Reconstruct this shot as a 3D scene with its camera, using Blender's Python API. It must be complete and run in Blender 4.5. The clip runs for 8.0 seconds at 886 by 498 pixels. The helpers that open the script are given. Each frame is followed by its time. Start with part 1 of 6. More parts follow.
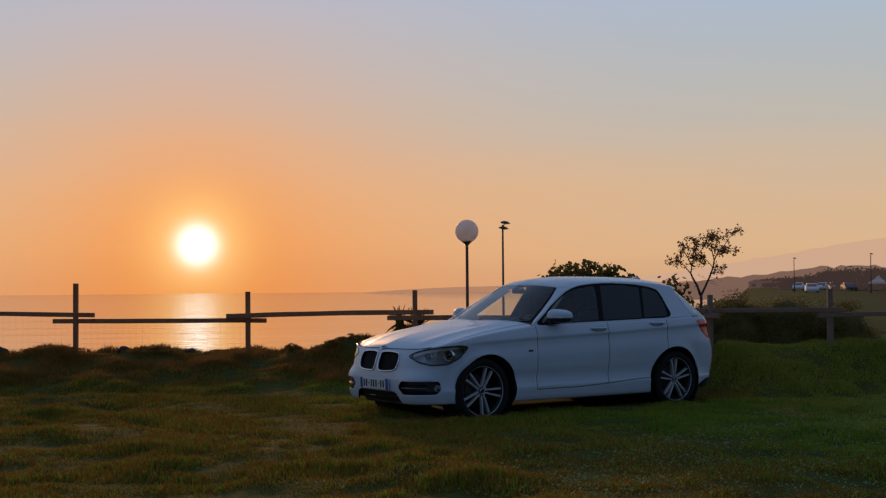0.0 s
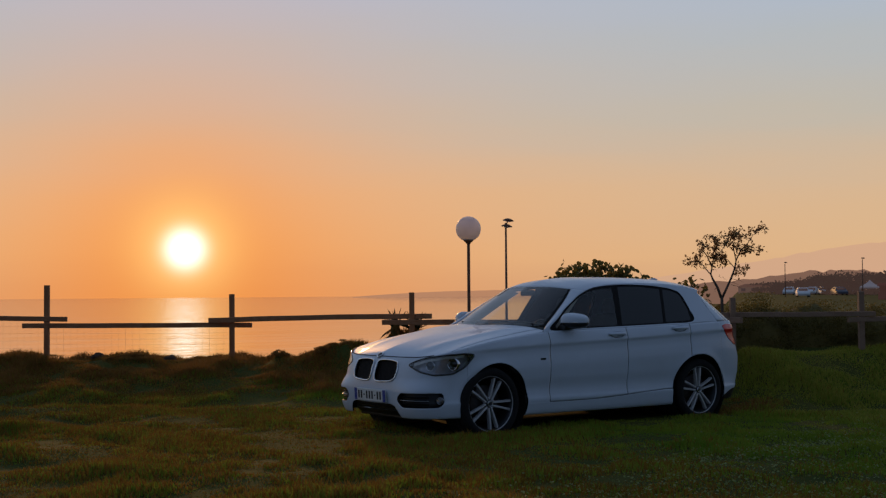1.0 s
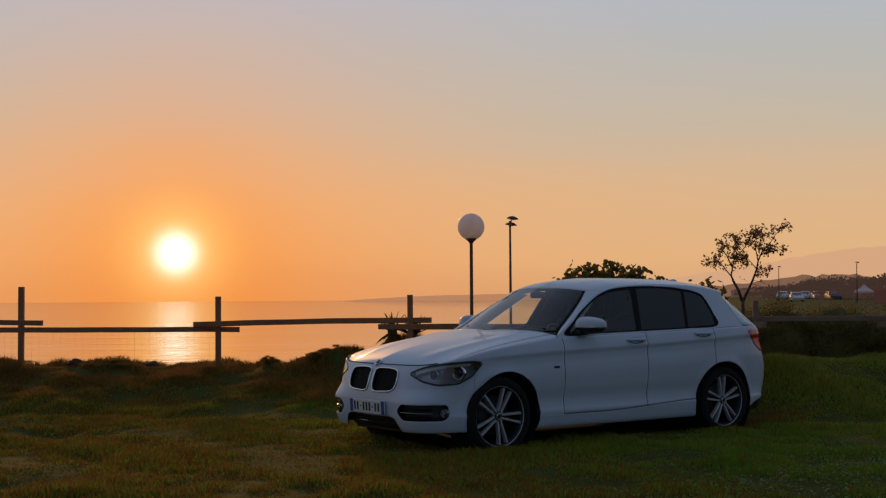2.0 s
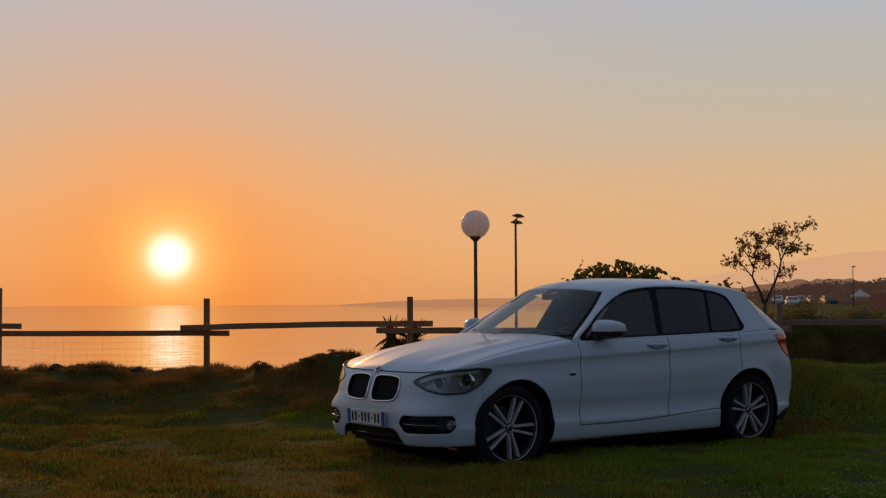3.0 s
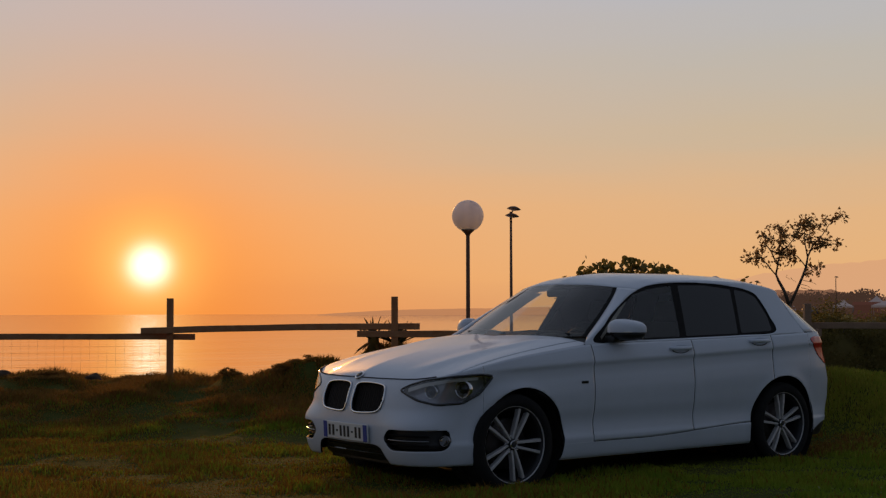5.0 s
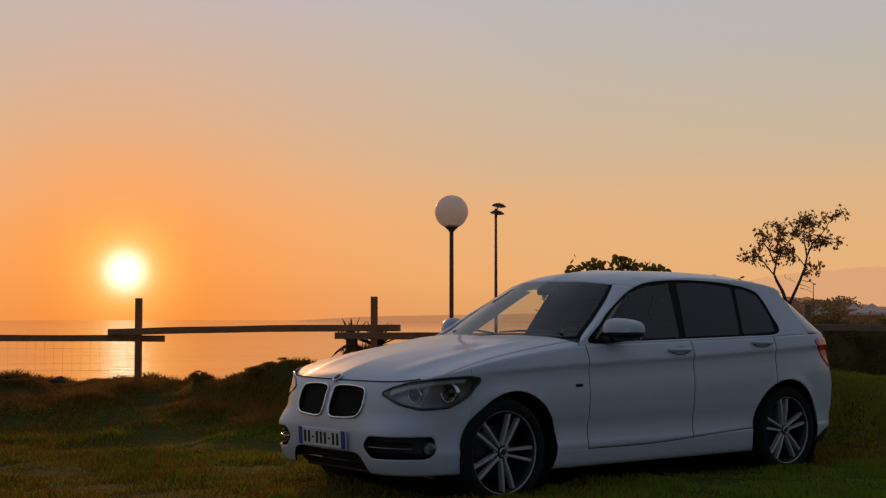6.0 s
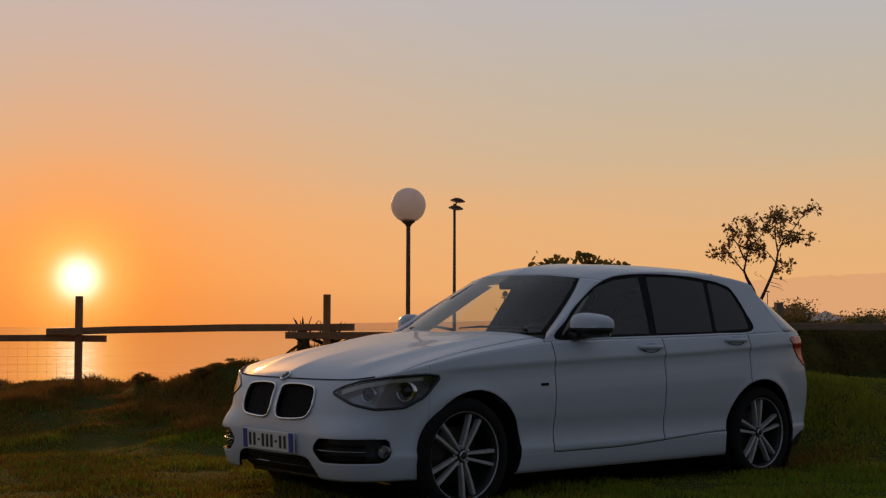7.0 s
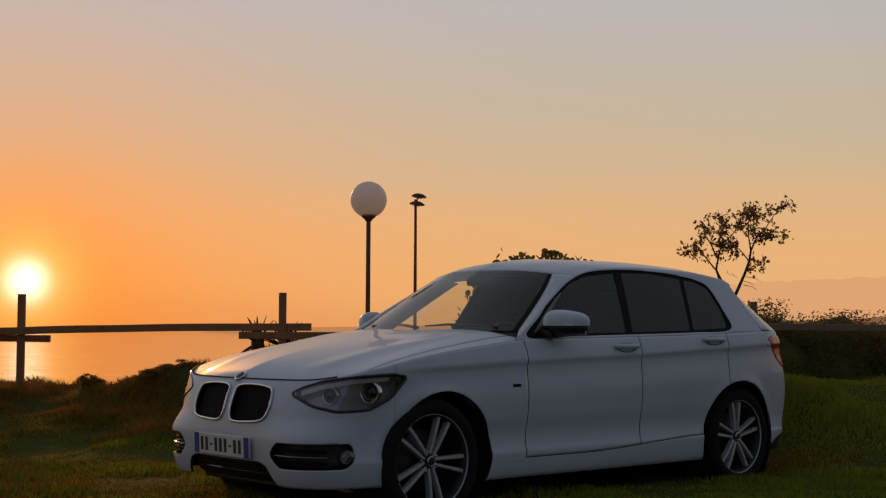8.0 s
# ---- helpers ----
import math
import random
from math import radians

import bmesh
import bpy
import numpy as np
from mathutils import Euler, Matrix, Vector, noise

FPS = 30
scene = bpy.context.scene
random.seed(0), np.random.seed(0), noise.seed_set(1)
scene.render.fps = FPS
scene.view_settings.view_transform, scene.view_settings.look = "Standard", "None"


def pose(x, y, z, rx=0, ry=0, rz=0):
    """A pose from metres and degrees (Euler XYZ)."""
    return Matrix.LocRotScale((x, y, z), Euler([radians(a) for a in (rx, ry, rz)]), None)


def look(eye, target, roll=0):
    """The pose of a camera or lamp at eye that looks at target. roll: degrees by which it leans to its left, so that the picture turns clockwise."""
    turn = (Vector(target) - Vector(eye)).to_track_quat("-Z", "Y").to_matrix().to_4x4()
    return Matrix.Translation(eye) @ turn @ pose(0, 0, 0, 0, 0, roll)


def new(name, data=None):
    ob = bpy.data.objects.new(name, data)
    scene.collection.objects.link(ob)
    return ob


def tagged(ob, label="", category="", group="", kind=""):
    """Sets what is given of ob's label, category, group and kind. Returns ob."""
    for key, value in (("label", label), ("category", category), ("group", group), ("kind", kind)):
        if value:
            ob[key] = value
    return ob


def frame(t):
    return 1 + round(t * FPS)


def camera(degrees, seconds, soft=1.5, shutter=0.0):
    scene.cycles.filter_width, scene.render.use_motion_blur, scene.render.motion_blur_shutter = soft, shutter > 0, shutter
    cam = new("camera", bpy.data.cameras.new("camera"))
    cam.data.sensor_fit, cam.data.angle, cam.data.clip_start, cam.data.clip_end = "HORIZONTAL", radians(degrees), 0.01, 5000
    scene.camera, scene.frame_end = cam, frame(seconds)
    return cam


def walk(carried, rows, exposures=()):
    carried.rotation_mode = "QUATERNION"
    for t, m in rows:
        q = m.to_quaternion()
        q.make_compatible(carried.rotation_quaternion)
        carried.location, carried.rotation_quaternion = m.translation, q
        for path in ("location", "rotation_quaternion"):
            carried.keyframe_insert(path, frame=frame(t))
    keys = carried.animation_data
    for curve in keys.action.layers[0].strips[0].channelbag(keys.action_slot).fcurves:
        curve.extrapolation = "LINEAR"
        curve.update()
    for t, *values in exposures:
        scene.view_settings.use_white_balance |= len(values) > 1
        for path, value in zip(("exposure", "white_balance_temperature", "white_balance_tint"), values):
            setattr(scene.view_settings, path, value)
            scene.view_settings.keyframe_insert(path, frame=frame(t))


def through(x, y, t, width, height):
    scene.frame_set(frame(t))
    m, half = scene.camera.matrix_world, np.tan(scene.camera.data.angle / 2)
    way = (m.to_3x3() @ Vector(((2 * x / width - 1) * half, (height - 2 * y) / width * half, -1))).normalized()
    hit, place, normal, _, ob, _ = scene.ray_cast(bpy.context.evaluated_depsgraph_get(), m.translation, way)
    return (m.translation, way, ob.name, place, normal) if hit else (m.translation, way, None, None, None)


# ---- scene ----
# ---------- camera ----------
cam = camera(37.0, 8.0, soft=1.3)
PATH = [
    (0, look((-9.249, -11.728, 1.304), (-3.613, -3.473, 1.606), -0.49)),
    (0.5, look((-8.933, -11.126, 1.296), (-3.258, -2.899, 1.612), -0.49)),
    (1, look((-8.622, -10.559, 1.279), (-2.913, -2.355, 1.613), -0.45)),
    (1.5, look((-8.343, -10.061, 1.267), (-2.606, -1.878, 1.617), -0.42)),
    (3, look((-7.649, -8.811, 1.236), (-1.850, -0.674, 1.632), -0.32)),
    (3.5, look((-7.432, -8.455, 1.211), (-1.614, -0.332, 1.626), -0.28)),
    (4, look((-7.233, -8.132, 1.186), (-1.388, -0.029, 1.620), -0.21)),
    (5.5, look((-6.706, -7.314, 1.111), (-0.732, 0.691, 1.606), -0.07)),
    (6, look((-6.543, -7.055, 1.082), (-0.492, 0.888, 1.602), 0.03)),
    (6.5, look((-6.355, -6.828, 1.052), (-0.196, 1.032, 1.597), 0.05)),
    (7, look((-6.201, -6.601, 1.003), (0.109, 1.134, 1.579), 0.13)),
    (7.5, look((-6.065, -6.374, 0.973), (0.400, 1.232, 1.574), 0.18)),
    (8, look((-5.962, -6.184, 0.962), (0.622, 1.318, 1.573), 0.26)),
]
# the picture's white balance warms a little as the sun nears the edge
LOOKS = [(0, 0.0, 5120, 9), (1.5, 0.0, 5620, 10), (3.5, 0.0, 6200, 12), (5.5, 0.0, 6600, 14), (8, 0.0, 7200, 15)]
walk(cam, PATH, LOOKS)

# ---------- sky and sun ----------
SUN_AZ, SUN_EL = radians(23.8), radians(1.96)
SUN_DIR = Vector((math.sin(SUN_AZ) * math.cos(SUN_EL), math.cos(SUN_AZ) * math.cos(SUN_EL), math.sin(SUN_EL)))


def build_world():
    world = bpy.data.worlds.new("dusk_sky")
    scene.world = world
    world.use_nodes = True
    nt = world.node_tree
    nt.nodes.clear()
    N, L = nt.nodes.new, nt.links.new
    out, bg = N("ShaderNodeOutputWorld"), N("ShaderNodeBackground")
    tc, nrm, sep = N("ShaderNodeTexCoord"), N("ShaderNodeVectorMath"), N("ShaderNodeSeparateXYZ")
    nrm.operation = "NORMALIZE"
    L(tc.outputs["Generated"], nrm.inputs[0])
    L(nrm.outputs[0], sep.inputs[0])

    def m(op, a, b=None, clamp=False):
        n = N("ShaderNodeMath")
        n.operation, n.use_clamp = op, clamp
        for i, v in enumerate((a, b)):
            if v is None:
                continue
            if isinstance(v, (int, float)):
                n.inputs[i].default_value = v
            else:
                L(v, n.inputs[i])
        return n.outputs[0]

    def mixc(f, a, b, mode="MIX"):
        n = N("ShaderNodeMix")
        n.data_type, n.blend_type = "RGBA", mode
        for i, v in ((0, f), (6, a), (7, b)):
            if isinstance(v, (int, float)):
                n.inputs[i].default_value = v
            elif isinstance(v, tuple):
                n.inputs[i].default_value = (*v, 1)
            else:
                L(v, n.inputs[i])
        return n.outputs[2]

    # soft streaks of thin high cloud
    stretch, streak = N("ShaderNodeVectorMath"), N("ShaderNodeTexNoise")
    stretch.operation = "MULTIPLY"
    stretch.inputs[1].default_value = (3, 3, 22)
    L(nrm.outputs[0], stretch.inputs[0])
    L(stretch.outputs[0], streak.inputs["Vector"])
    streak.inputs["Scale"].default_value, streak.inputs["Detail"].default_value = 1.6, 4
    wob = m("MULTIPLY", m("SUBTRACT", streak.outputs[0], 0.5), 0.035)
    height = m("ADD", sep.outputs[2], wob, True)
    ramp = N("ShaderNodeValToRGB")
    stops = [(0.0, (0.68, 0.395, 0.185)), (0.03, (0.77, 0.455, 0.20)), (0.075, (0.725, 0.458, 0.232)), (0.13, (0.565, 0.468, 0.328)),
             (0.185, (0.495, 0.472, 0.410)), (0.24, (0.455, 0.475, 0.50)), (0.38, (0.35, 0.385, 0.44)), (0.62, (0.24, 0.275, 0.335)), (1.0, (0.20, 0.235, 0.30))]
    while len(ramp.color_ramp.elements) < len(stops):
        ramp.color_ramp.elements.new(0.5)
    for el, (p, c) in zip(ramp.color_ramp.elements, stops):
        el.position, el.color = p, (*c, 1)
    L(height, ramp.inputs[0])
    dot = N("ShaderNodeVectorMath")
    dot.operation = "DOT_PRODUCT"
    dot.inputs[1].default_value = SUN_DIR
    L(nrm.outputs[0], dot.inputs[0])
    ang = m("ARCCOSINE", m("MINIMUM", dot.outputs["Value"], 0.9999999))
    deg = m("MULTIPLY", ang, 57.2958)
    # away from the sun the low sky is greyer and dimmer
    back = m("MULTIPLY", m("SUBTRACT", deg, 35), 0.012, True)
    col = mixc(back, ramp.outputs[0], (0.110, 0.138, 0.185))
    wide = m("MULTIPLY", m("EXPONENT", m("MULTIPLY", deg, -1 / 5.6)), 0.74)
    col = mixc(wide, col, (0.97, 0.262, 0.010))
    low = m("MULTIPLY", m("MULTIPLY", m("EXPONENT", m("MULTIPLY", deg, -1 / 12.5)), m("EXPONENT", m("MULTIPLY", sep.outputs[2], -10.5))), 0.78, True)
    col = mixc(low, col, (1.0, 0.26, 0.014))
    near = m("EXPONENT", m("MULTIPLY", m("POWER", m("MULTIPLY", deg, 1 / 1.9), 2), -1))
    col = mixc(m("MULTIPLY", near, 0.9), col, (1.25, 0.68, 0.18))
    core = m("EXPONENT", m("MULTIPLY", m("POWER", m("MULTIPLY", deg, 1 / 0.80), 2.4), -1))
    col = mixc(core, col, (1.9, 1.7, 1.25))
    sky = N("ShaderNodeTexSky")
    sky.sky_type, sky.sun_disc = "NISHITA", False
    sky.sun_elevation, sky.sun_rotation = SUN_EL, SUN_AZ
    sky.dust_density = 4.0
    col = mixc(0.004, col, sky.outputs[0], "ADD")
    L(col, bg.inputs["Color"])
    bg.inputs["Strength"].default_value = 1.0
    L(bg.outputs[0], out.inputs[0])


build_world()
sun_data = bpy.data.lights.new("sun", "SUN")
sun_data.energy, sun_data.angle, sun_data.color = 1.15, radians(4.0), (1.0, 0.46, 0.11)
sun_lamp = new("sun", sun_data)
# the lamp is set higher than the disc so the bank doesn't shade the field
LAMP_EL = radians(11.0)
sun_lamp.matrix_world = look(Vector((math.sin(SUN_AZ), math.cos(SUN_AZ), math.tan(LAMP_EL))) * 50, (0, 0, 0))

# ---------- materials ----------
def paint(name, color, rough=0.6, metal=0.0, color2=None, scale=6.0, bump=0.0, bscale=None, coat=0.0, spec=0.5, stretch=None, detail=5.0, island=0.0):
    """A principled surface whose colour wanders between two tones at two scales, with fine relief."""
    mt = bpy.data.materials.new(name)
    mt.use_nodes = True
    nt = mt.node_tree
    N, L = nt.nodes.new, nt.links.new
    b = nt.nodes["Principled BSDF"]
    b.inputs["Roughness"].default_value, b.inputs["Metallic"].default_value = rough, metal
    b.inputs["Coat Weight"].default_value, b.inputs["Specular IOR Level"].default_value = coat, spec
    b.inputs["Coat Roughness"].default_value = 0.04
    b.inputs["Base Color"].default_value = (*color, 1)
    if color2 is None and not bump:
        return mt
    tc = N("ShaderNodeTexCoord")
    vec = tc.outputs["Object"]
    if stretch:
        mp = N("ShaderNodeMapping")
        mp.inputs["Scale"].default_value = stretch
        L(vec, mp.inputs[0])
        vec = mp.outputs[0]
    if color2 is not None:
        n1, n2, mx, add = N("ShaderNodeTexNoise"), N("ShaderNodeTexNoise"), N("ShaderNodeMix"), N("ShaderNodeMath")
        L(vec, n1.inputs["Vector"]), L(vec, n2.inputs["Vector"])
        n1.inputs["Scale"].default_value, n1.inputs["Detail"].default_value = scale, detail
        n2.inputs["Scale"].default_value, n2.inputs["Detail"].default_value = scale * 7, detail
        add.operation = "MULTIPLY_ADD"
        L(n1.outputs[0], add.inputs[0])
        add.inputs[1].default_value = 1.9
        sub = N("ShaderNodeMath")
        sub.operation = "MULTIPLY_ADD"
        L(n2.outputs[0], sub.inputs[0])
        sub.inputs[1].default_value, sub.inputs[2].default_value = 1.1, -1.0
        L(sub.outputs[0], add.inputs[2])
        fac = add.outputs[0]
        if island:
            geo, ia = N("ShaderNodeNewGeometry"), N("ShaderNodeMath")
            ia.operation = "MULTIPLY_ADD"
            L(geo.outputs["Random Per Island"], ia.inputs[0])
            ia.inputs[1].default_value = island
            L(fac, ia.inputs[2])
            fac = ia.outputs[0]
        mx.data_type, mx.clamp_factor = "RGBA", True
        mx.inputs[6].default_value, mx.inputs[7].default_value = (*color, 1), (*color2, 1)
        L(fac, mx.inputs[0])
        L(mx.outputs[2], b.inputs["Base Color"])
    if bump:
        nb, bp = N("ShaderNodeTexNoise"), N("ShaderNodeBump")
        L(vec, nb.inputs["Vector"])
        nb.inputs["Scale"].default_value, nb.inputs["Detail"].default_value = bscale or scale * 8, 6
        bp.inputs["Strength"].default_value, bp.inputs["Distance"].default_value = min(1.0, bump * 20), 0.02
        L(nb.outputs[0], bp.inputs["Height"])
        L(bp.outputs[0], b.inputs["Normal"])
    return mt


def glass(name, tint, rough=0.0, share=0.1):
    """A thin pane: mostly clear with a tint, and a mirror share that grows towards the edge."""
    mt = bpy.data.materials.new(name)
    mt.use_nodes = True
    nt = mt.node_tree
    nt.nodes.clear()
    N, L = nt.nodes.new, nt.links.new
    out, mix, tr, gl, lw = N("ShaderNodeOutputMaterial"), N("ShaderNodeMixShader"), N("ShaderNodeBsdfTransparent"), N("ShaderNodeBsdfGlossy"), N("ShaderNodeLayerWeight")
    tr.inputs[0].default_value = (*tint, 1)
    gl.inputs["Roughness"].default_value = rough
    lw.inputs[0].default_value = 0.5
    pw, ml = N("ShaderNodeMath"), N("ShaderNodeMath")
    pw.operation, ml.operation, ml.use_clamp = "POWER", "MULTIPLY_ADD", True
    L(lw.outputs["Facing"], pw.inputs[0])
    pw.inputs[1].default_value = 4.0
    L(pw.outputs[0], ml.inputs[0])
    ml.inputs[1].default_value, ml.inputs[2].default_value = 0.9, share + 0.04
    L(ml.outputs[0], mix.inputs[0])
    L(tr.outputs[0], mix.inputs[1]), L(gl.outputs[0], mix.inputs[2]), L(mix.outputs[0], out.inputs[0])
    return mt


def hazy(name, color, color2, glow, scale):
    """Distance: its own colour plus an emitted glow painted in as haze."""
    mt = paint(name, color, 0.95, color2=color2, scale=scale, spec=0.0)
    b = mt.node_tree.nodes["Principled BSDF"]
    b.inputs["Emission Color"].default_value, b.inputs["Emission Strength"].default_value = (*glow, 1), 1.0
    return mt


def leafy(name, c1, c2, through=0.35, scale=1.5, island=0.7, spec=0.25):
    """Leaves: two greens, some light passing through."""
    mt = paint(name, c1, 0.6, color2=c2, scale=scale, spec=spec, island=island)
    nt = mt.node_tree
    b = nt.nodes["Principled BSDF"]
    tl, mix = nt.nodes.new("ShaderNodeBsdfTranslucent"), nt.nodes.new("ShaderNodeMixShader")
    mix.inputs[0].default_value = through
    src = b.inputs["Base Color"].links[0].from_socket
    nt.links.new(src, tl.inputs[0])
    nt.links.new(b.outputs[0], mix.inputs[1]), nt.links.new(tl.outputs[0], mix.inputs[2])
    nt.links.new(mix.outputs[0], nt.nodes["Material Output"].inputs[0])
    return mt


M_SOIL = paint("field_soil", (0.040, 0.056, 0.010), 0.95, color2=(0.095, 0.084, 0.018), scale=0.9, bump=0.03, bscale=9, spec=0.05)
M_GRASS = leafy("grass_blades", (0.120, 0.235, 0.016), (0.310, 0.335, 0.034), 0.45, 0.55, 0.25, 0.08)
# greyer copy of the fence timber: skylight on the right-hand side painted in
M_WOODSKY = paint("skylit_grey_timber", (0.24, 0.145, 0.090), 0.85, color2=(0.33, 0.21, 0.14), scale=2.6, bump=0.02, bscale=30, stretch=(3, 3, 3))
# dry stalks, whose brown also paints in the sun's orange glare
M_DRYGLARE = leafy("dry_glare_grass", (0.150, 0.078, 0.010), (0.27, 0.150, 0.024), 0.42, 1.5, 0.7, 0.1)
# brighter copy of the turf, with skylight painted into its green
M_SKYGRASS = leafy("skylit_grass", (0.22, 0.26, 0.026), (0.42, 0.37, 0.058), 0.45, 0.8, 0.3, 0.08)
M_BANK = leafy("bank_grass", (0.155, 0.078, 0.016), (0.29, 0.150, 0.036), 0.5, 1.2, 0.6, 0.1)
M_SCRUB = leafy("bank_scrub", (0.16, 0.088, 0.024), (0.30, 0.17, 0.048), 0.55, 2.5, 0.6, 0.1)
M_WOOD = paint("weathered_timber", (0.31, 0.125, 0.050), 0.85, color2=(0.40, 0.21, 0.10), scale=2.2, bump=0.02, bscale=30, stretch=(1, 6, 6))
M_WOODP = paint("post_timber", (0.34, 0.135, 0.050), 0.85, color2=(0.44, 0.22, 0.10), scale=2.2, bump=0.02, bscale=30, stretch=(6, 6, 1))
M_LEAF = leafy("shrub_leaves", (0.030, 0.050, 0.014), (0.070, 0.085, 0.022))
M_LEAFD = leafy("hedge_leaves", (0.105, 0.088, 0.018), (0.20, 0.155, 0.036), 0.4)
M_LEAFT = leafy("sapling_leaves", (0.17, 0.105, 0.040), (0.30, 0.185, 0.075), 0.55)
M_BARK = paint("bark", (0.07, 0.05, 0.035), 0.9, color2=(0.13, 0.10, 0.075), scale=9, bump=0.02)
M_ROCK = paint("basalt", (0.060, 0.040, 0.030), 0.95, color2=(0.11, 0.075, 0.055), scale=3, bump=0.04, spec=0.1)
M_POLE = paint("painted_pole", (0.13, 0.060, 0.034), 0.55, color2=(0.18, 0.088, 0.052), scale=7)
M_STEEL = paint("galvanised_steel", (0.28, 0.28, 0.29), 0.5, 0.6, color2=(0.2, 0.2, 0.21), scale=9)
M_LIP = paint("panel_gap", (0.012, 0.012, 0.013), 0.7, spec=0.2)
M_WIRE = paint("fence_wire", (0.06, 0.045, 0.035), 0.9)

# ---------- builders ----------
def link(name, mesh, mat, parent=None, label=""):
    if mat is not None:
        mesh.materials.append(mat)
    ob = new(name, mesh)
    if parent is not None:
        ob.parent = parent
    if label:
        ob["label"] = label
    return ob


def part(name, bm, mat, parent=None, label="", smooth=False):
    me = bpy.data.meshes.new(name)
    bmesh.ops.recalc_face_normals(bm, faces=bm.faces)
    if smooth:
        for f in bm.faces:
            f.smooth = True
    lipped = any(f.material_index == 1 for f in bm.faces)
    bm.to_mesh(me)
    bm.free()
    ob = link(name, me, mat, parent, label)
    if lipped:
        me.materials.append(M_LIP)
    return ob


def raw(name, verts, faces, mat, parent=None, label="", smooth=False):
    me = bpy.data.meshes.new(name)
    me.from_pydata([tuple(v) for v in verts], [], faces)
    if smooth:
        me.shade_smooth()
    me.update()
    return link(name, me, mat, parent, label)


def empty(name, label, category, at=(0, 0, 0), turn=0.0, group="", kind=""):
    ob = new(name)
    ob.empty_display_size = 0.1
    ob.matrix_world = pose(*at, 0, 0, turn)
    return tagged(ob, label, category, group, kind)


def add_box(bm, size, at=(0, 0, 0), turn=None, bevel=0.0, seg=2):
    m = Matrix.Translation(at) @ (turn or Matrix.Identity(4)) @ Matrix.Diagonal((*size, 1))
    vs = bmesh.ops.create_cube(bm, size=1, matrix=m)["verts"]
    if bevel:
        es = list({e for v in vs for e in v.link_edges})
        bmesh.ops.bevel(bm, geom=es, offset=bevel, segments=seg, affect="EDGES", profile=0.5)


def box(size, at=(0, 0, 0), turn=None, bevel=0.0, seg=2):
    bm = bmesh.new()
    add_box(bm, size, at, turn, bevel, seg)
    return bm


def add_tube(bm, pts, radii, sides=8, cap=True):
    pts = [Vector(p) for p in pts]
    if isinstance(radii, (int, float)):
        radii = [radii] * len(pts)
    rings = []
    for i, (p, r) in enumerate(zip(pts, radii)):
        d = (pts[min(i + 1, len(pts) - 1)] - pts[max(i - 1, 0)]).normalized()
        q = d.to_track_quat("Z", "Y")
        rings.append([bm.verts.new(p + q @ Vector((r * math.cos(a), r * math.sin(a), 0))) for a in (2 * math.pi * k / sides for k in range(sides))])
    for a, b in zip(rings, rings[1:]):
        for k in range(sides):
            bm.faces.new((a[k], a[(k + 1) % sides], b[(k + 1) % sides], b[k]))
    if cap:
        bm.faces.new(rings[0][::-1]), bm.faces.new(rings[-1])


def tube(pts, radii, sides=8):
    bm = bmesh.new()
    add_tube(bm, pts, radii, sides)
    return bm


def add_lathe(bm, rows, sides=32, m=Matrix.Identity(4)):
    """Rows of (radius, height) spun round z."""
    rings = []
    for r, z in rows:
        rings.append([bm.verts.new(m @ Vector((max(r, 1e-4) * math.cos(2 * math.pi * k / sides), max(r, 1e-4) * math.sin(2 * math.pi * k / sides), z))) for k in range(sides)])
    for a, b in zip(rings, rings[1:]):
        for k in range(sides):
            bm.faces.new((a[k], a[(k + 1) % sides], b[(k + 1) % sides], b[k]))


def lathe(rows, sides=32, m=Matrix.Identity(4)):
    bm = bmesh.new()
    add_lathe(bm, rows, sides, m)
    return bm


def smoothstep(t):
    t = min(1.0, max(0.0, t))
    return t * t * (3 - 2 * t)


def leaf_cloud(rng, centres, count, spread, size, flat=0.4):
    """Many small bent leaves round the given centres: rows of (x, y, z)."""
    C = np.asarray(centres, float)
    c = C[rng.integers(0, len(C), count)] + np.clip(rng.normal(0, 1, (count, 3)), -1.5, 1.5) * np.asarray(spread)
    d = rng.normal(0, 1, (count, 3)) * (1, 1, flat)
    d /= np.linalg.norm(d, axis=1, keepdims=True) + 1e-9
    s = np.cross(d, rng.normal(0, 1, (count, 3)))
    s /= np.linalg.norm(s, axis=1, keepdims=True) + 1e-9
    n = np.cross(d, s)
    ln = size * rng.uniform(0.6, 1.3, (count, 1))
    w = ln * 0.28
    v = np.stack([c, c + d * ln * 0.5 + s * w + n * ln * 0.06, c + d * ln, c + d * ln * 0.5 - s * w + n * ln * 0.06], 1).reshape(-1, 3)
    f = [(4 * i, 4 * i + 1, 4 * i + 2, 4 * i + 3) for i in range(count)]
    return v, f

# ---------- ground, sea and distance ----------
FENCE = [(-14.0, 18.0), (-4.6, 9.72), (-2.57, 7.88), (-0.59, 6.08), (0.87, 3.80), (2.75, 2.35), (2.99, 0.22), (4.52, -0.41), (7.2, -1.35), (18.0, -5.2)]
COAST = (0.73, 0.68)


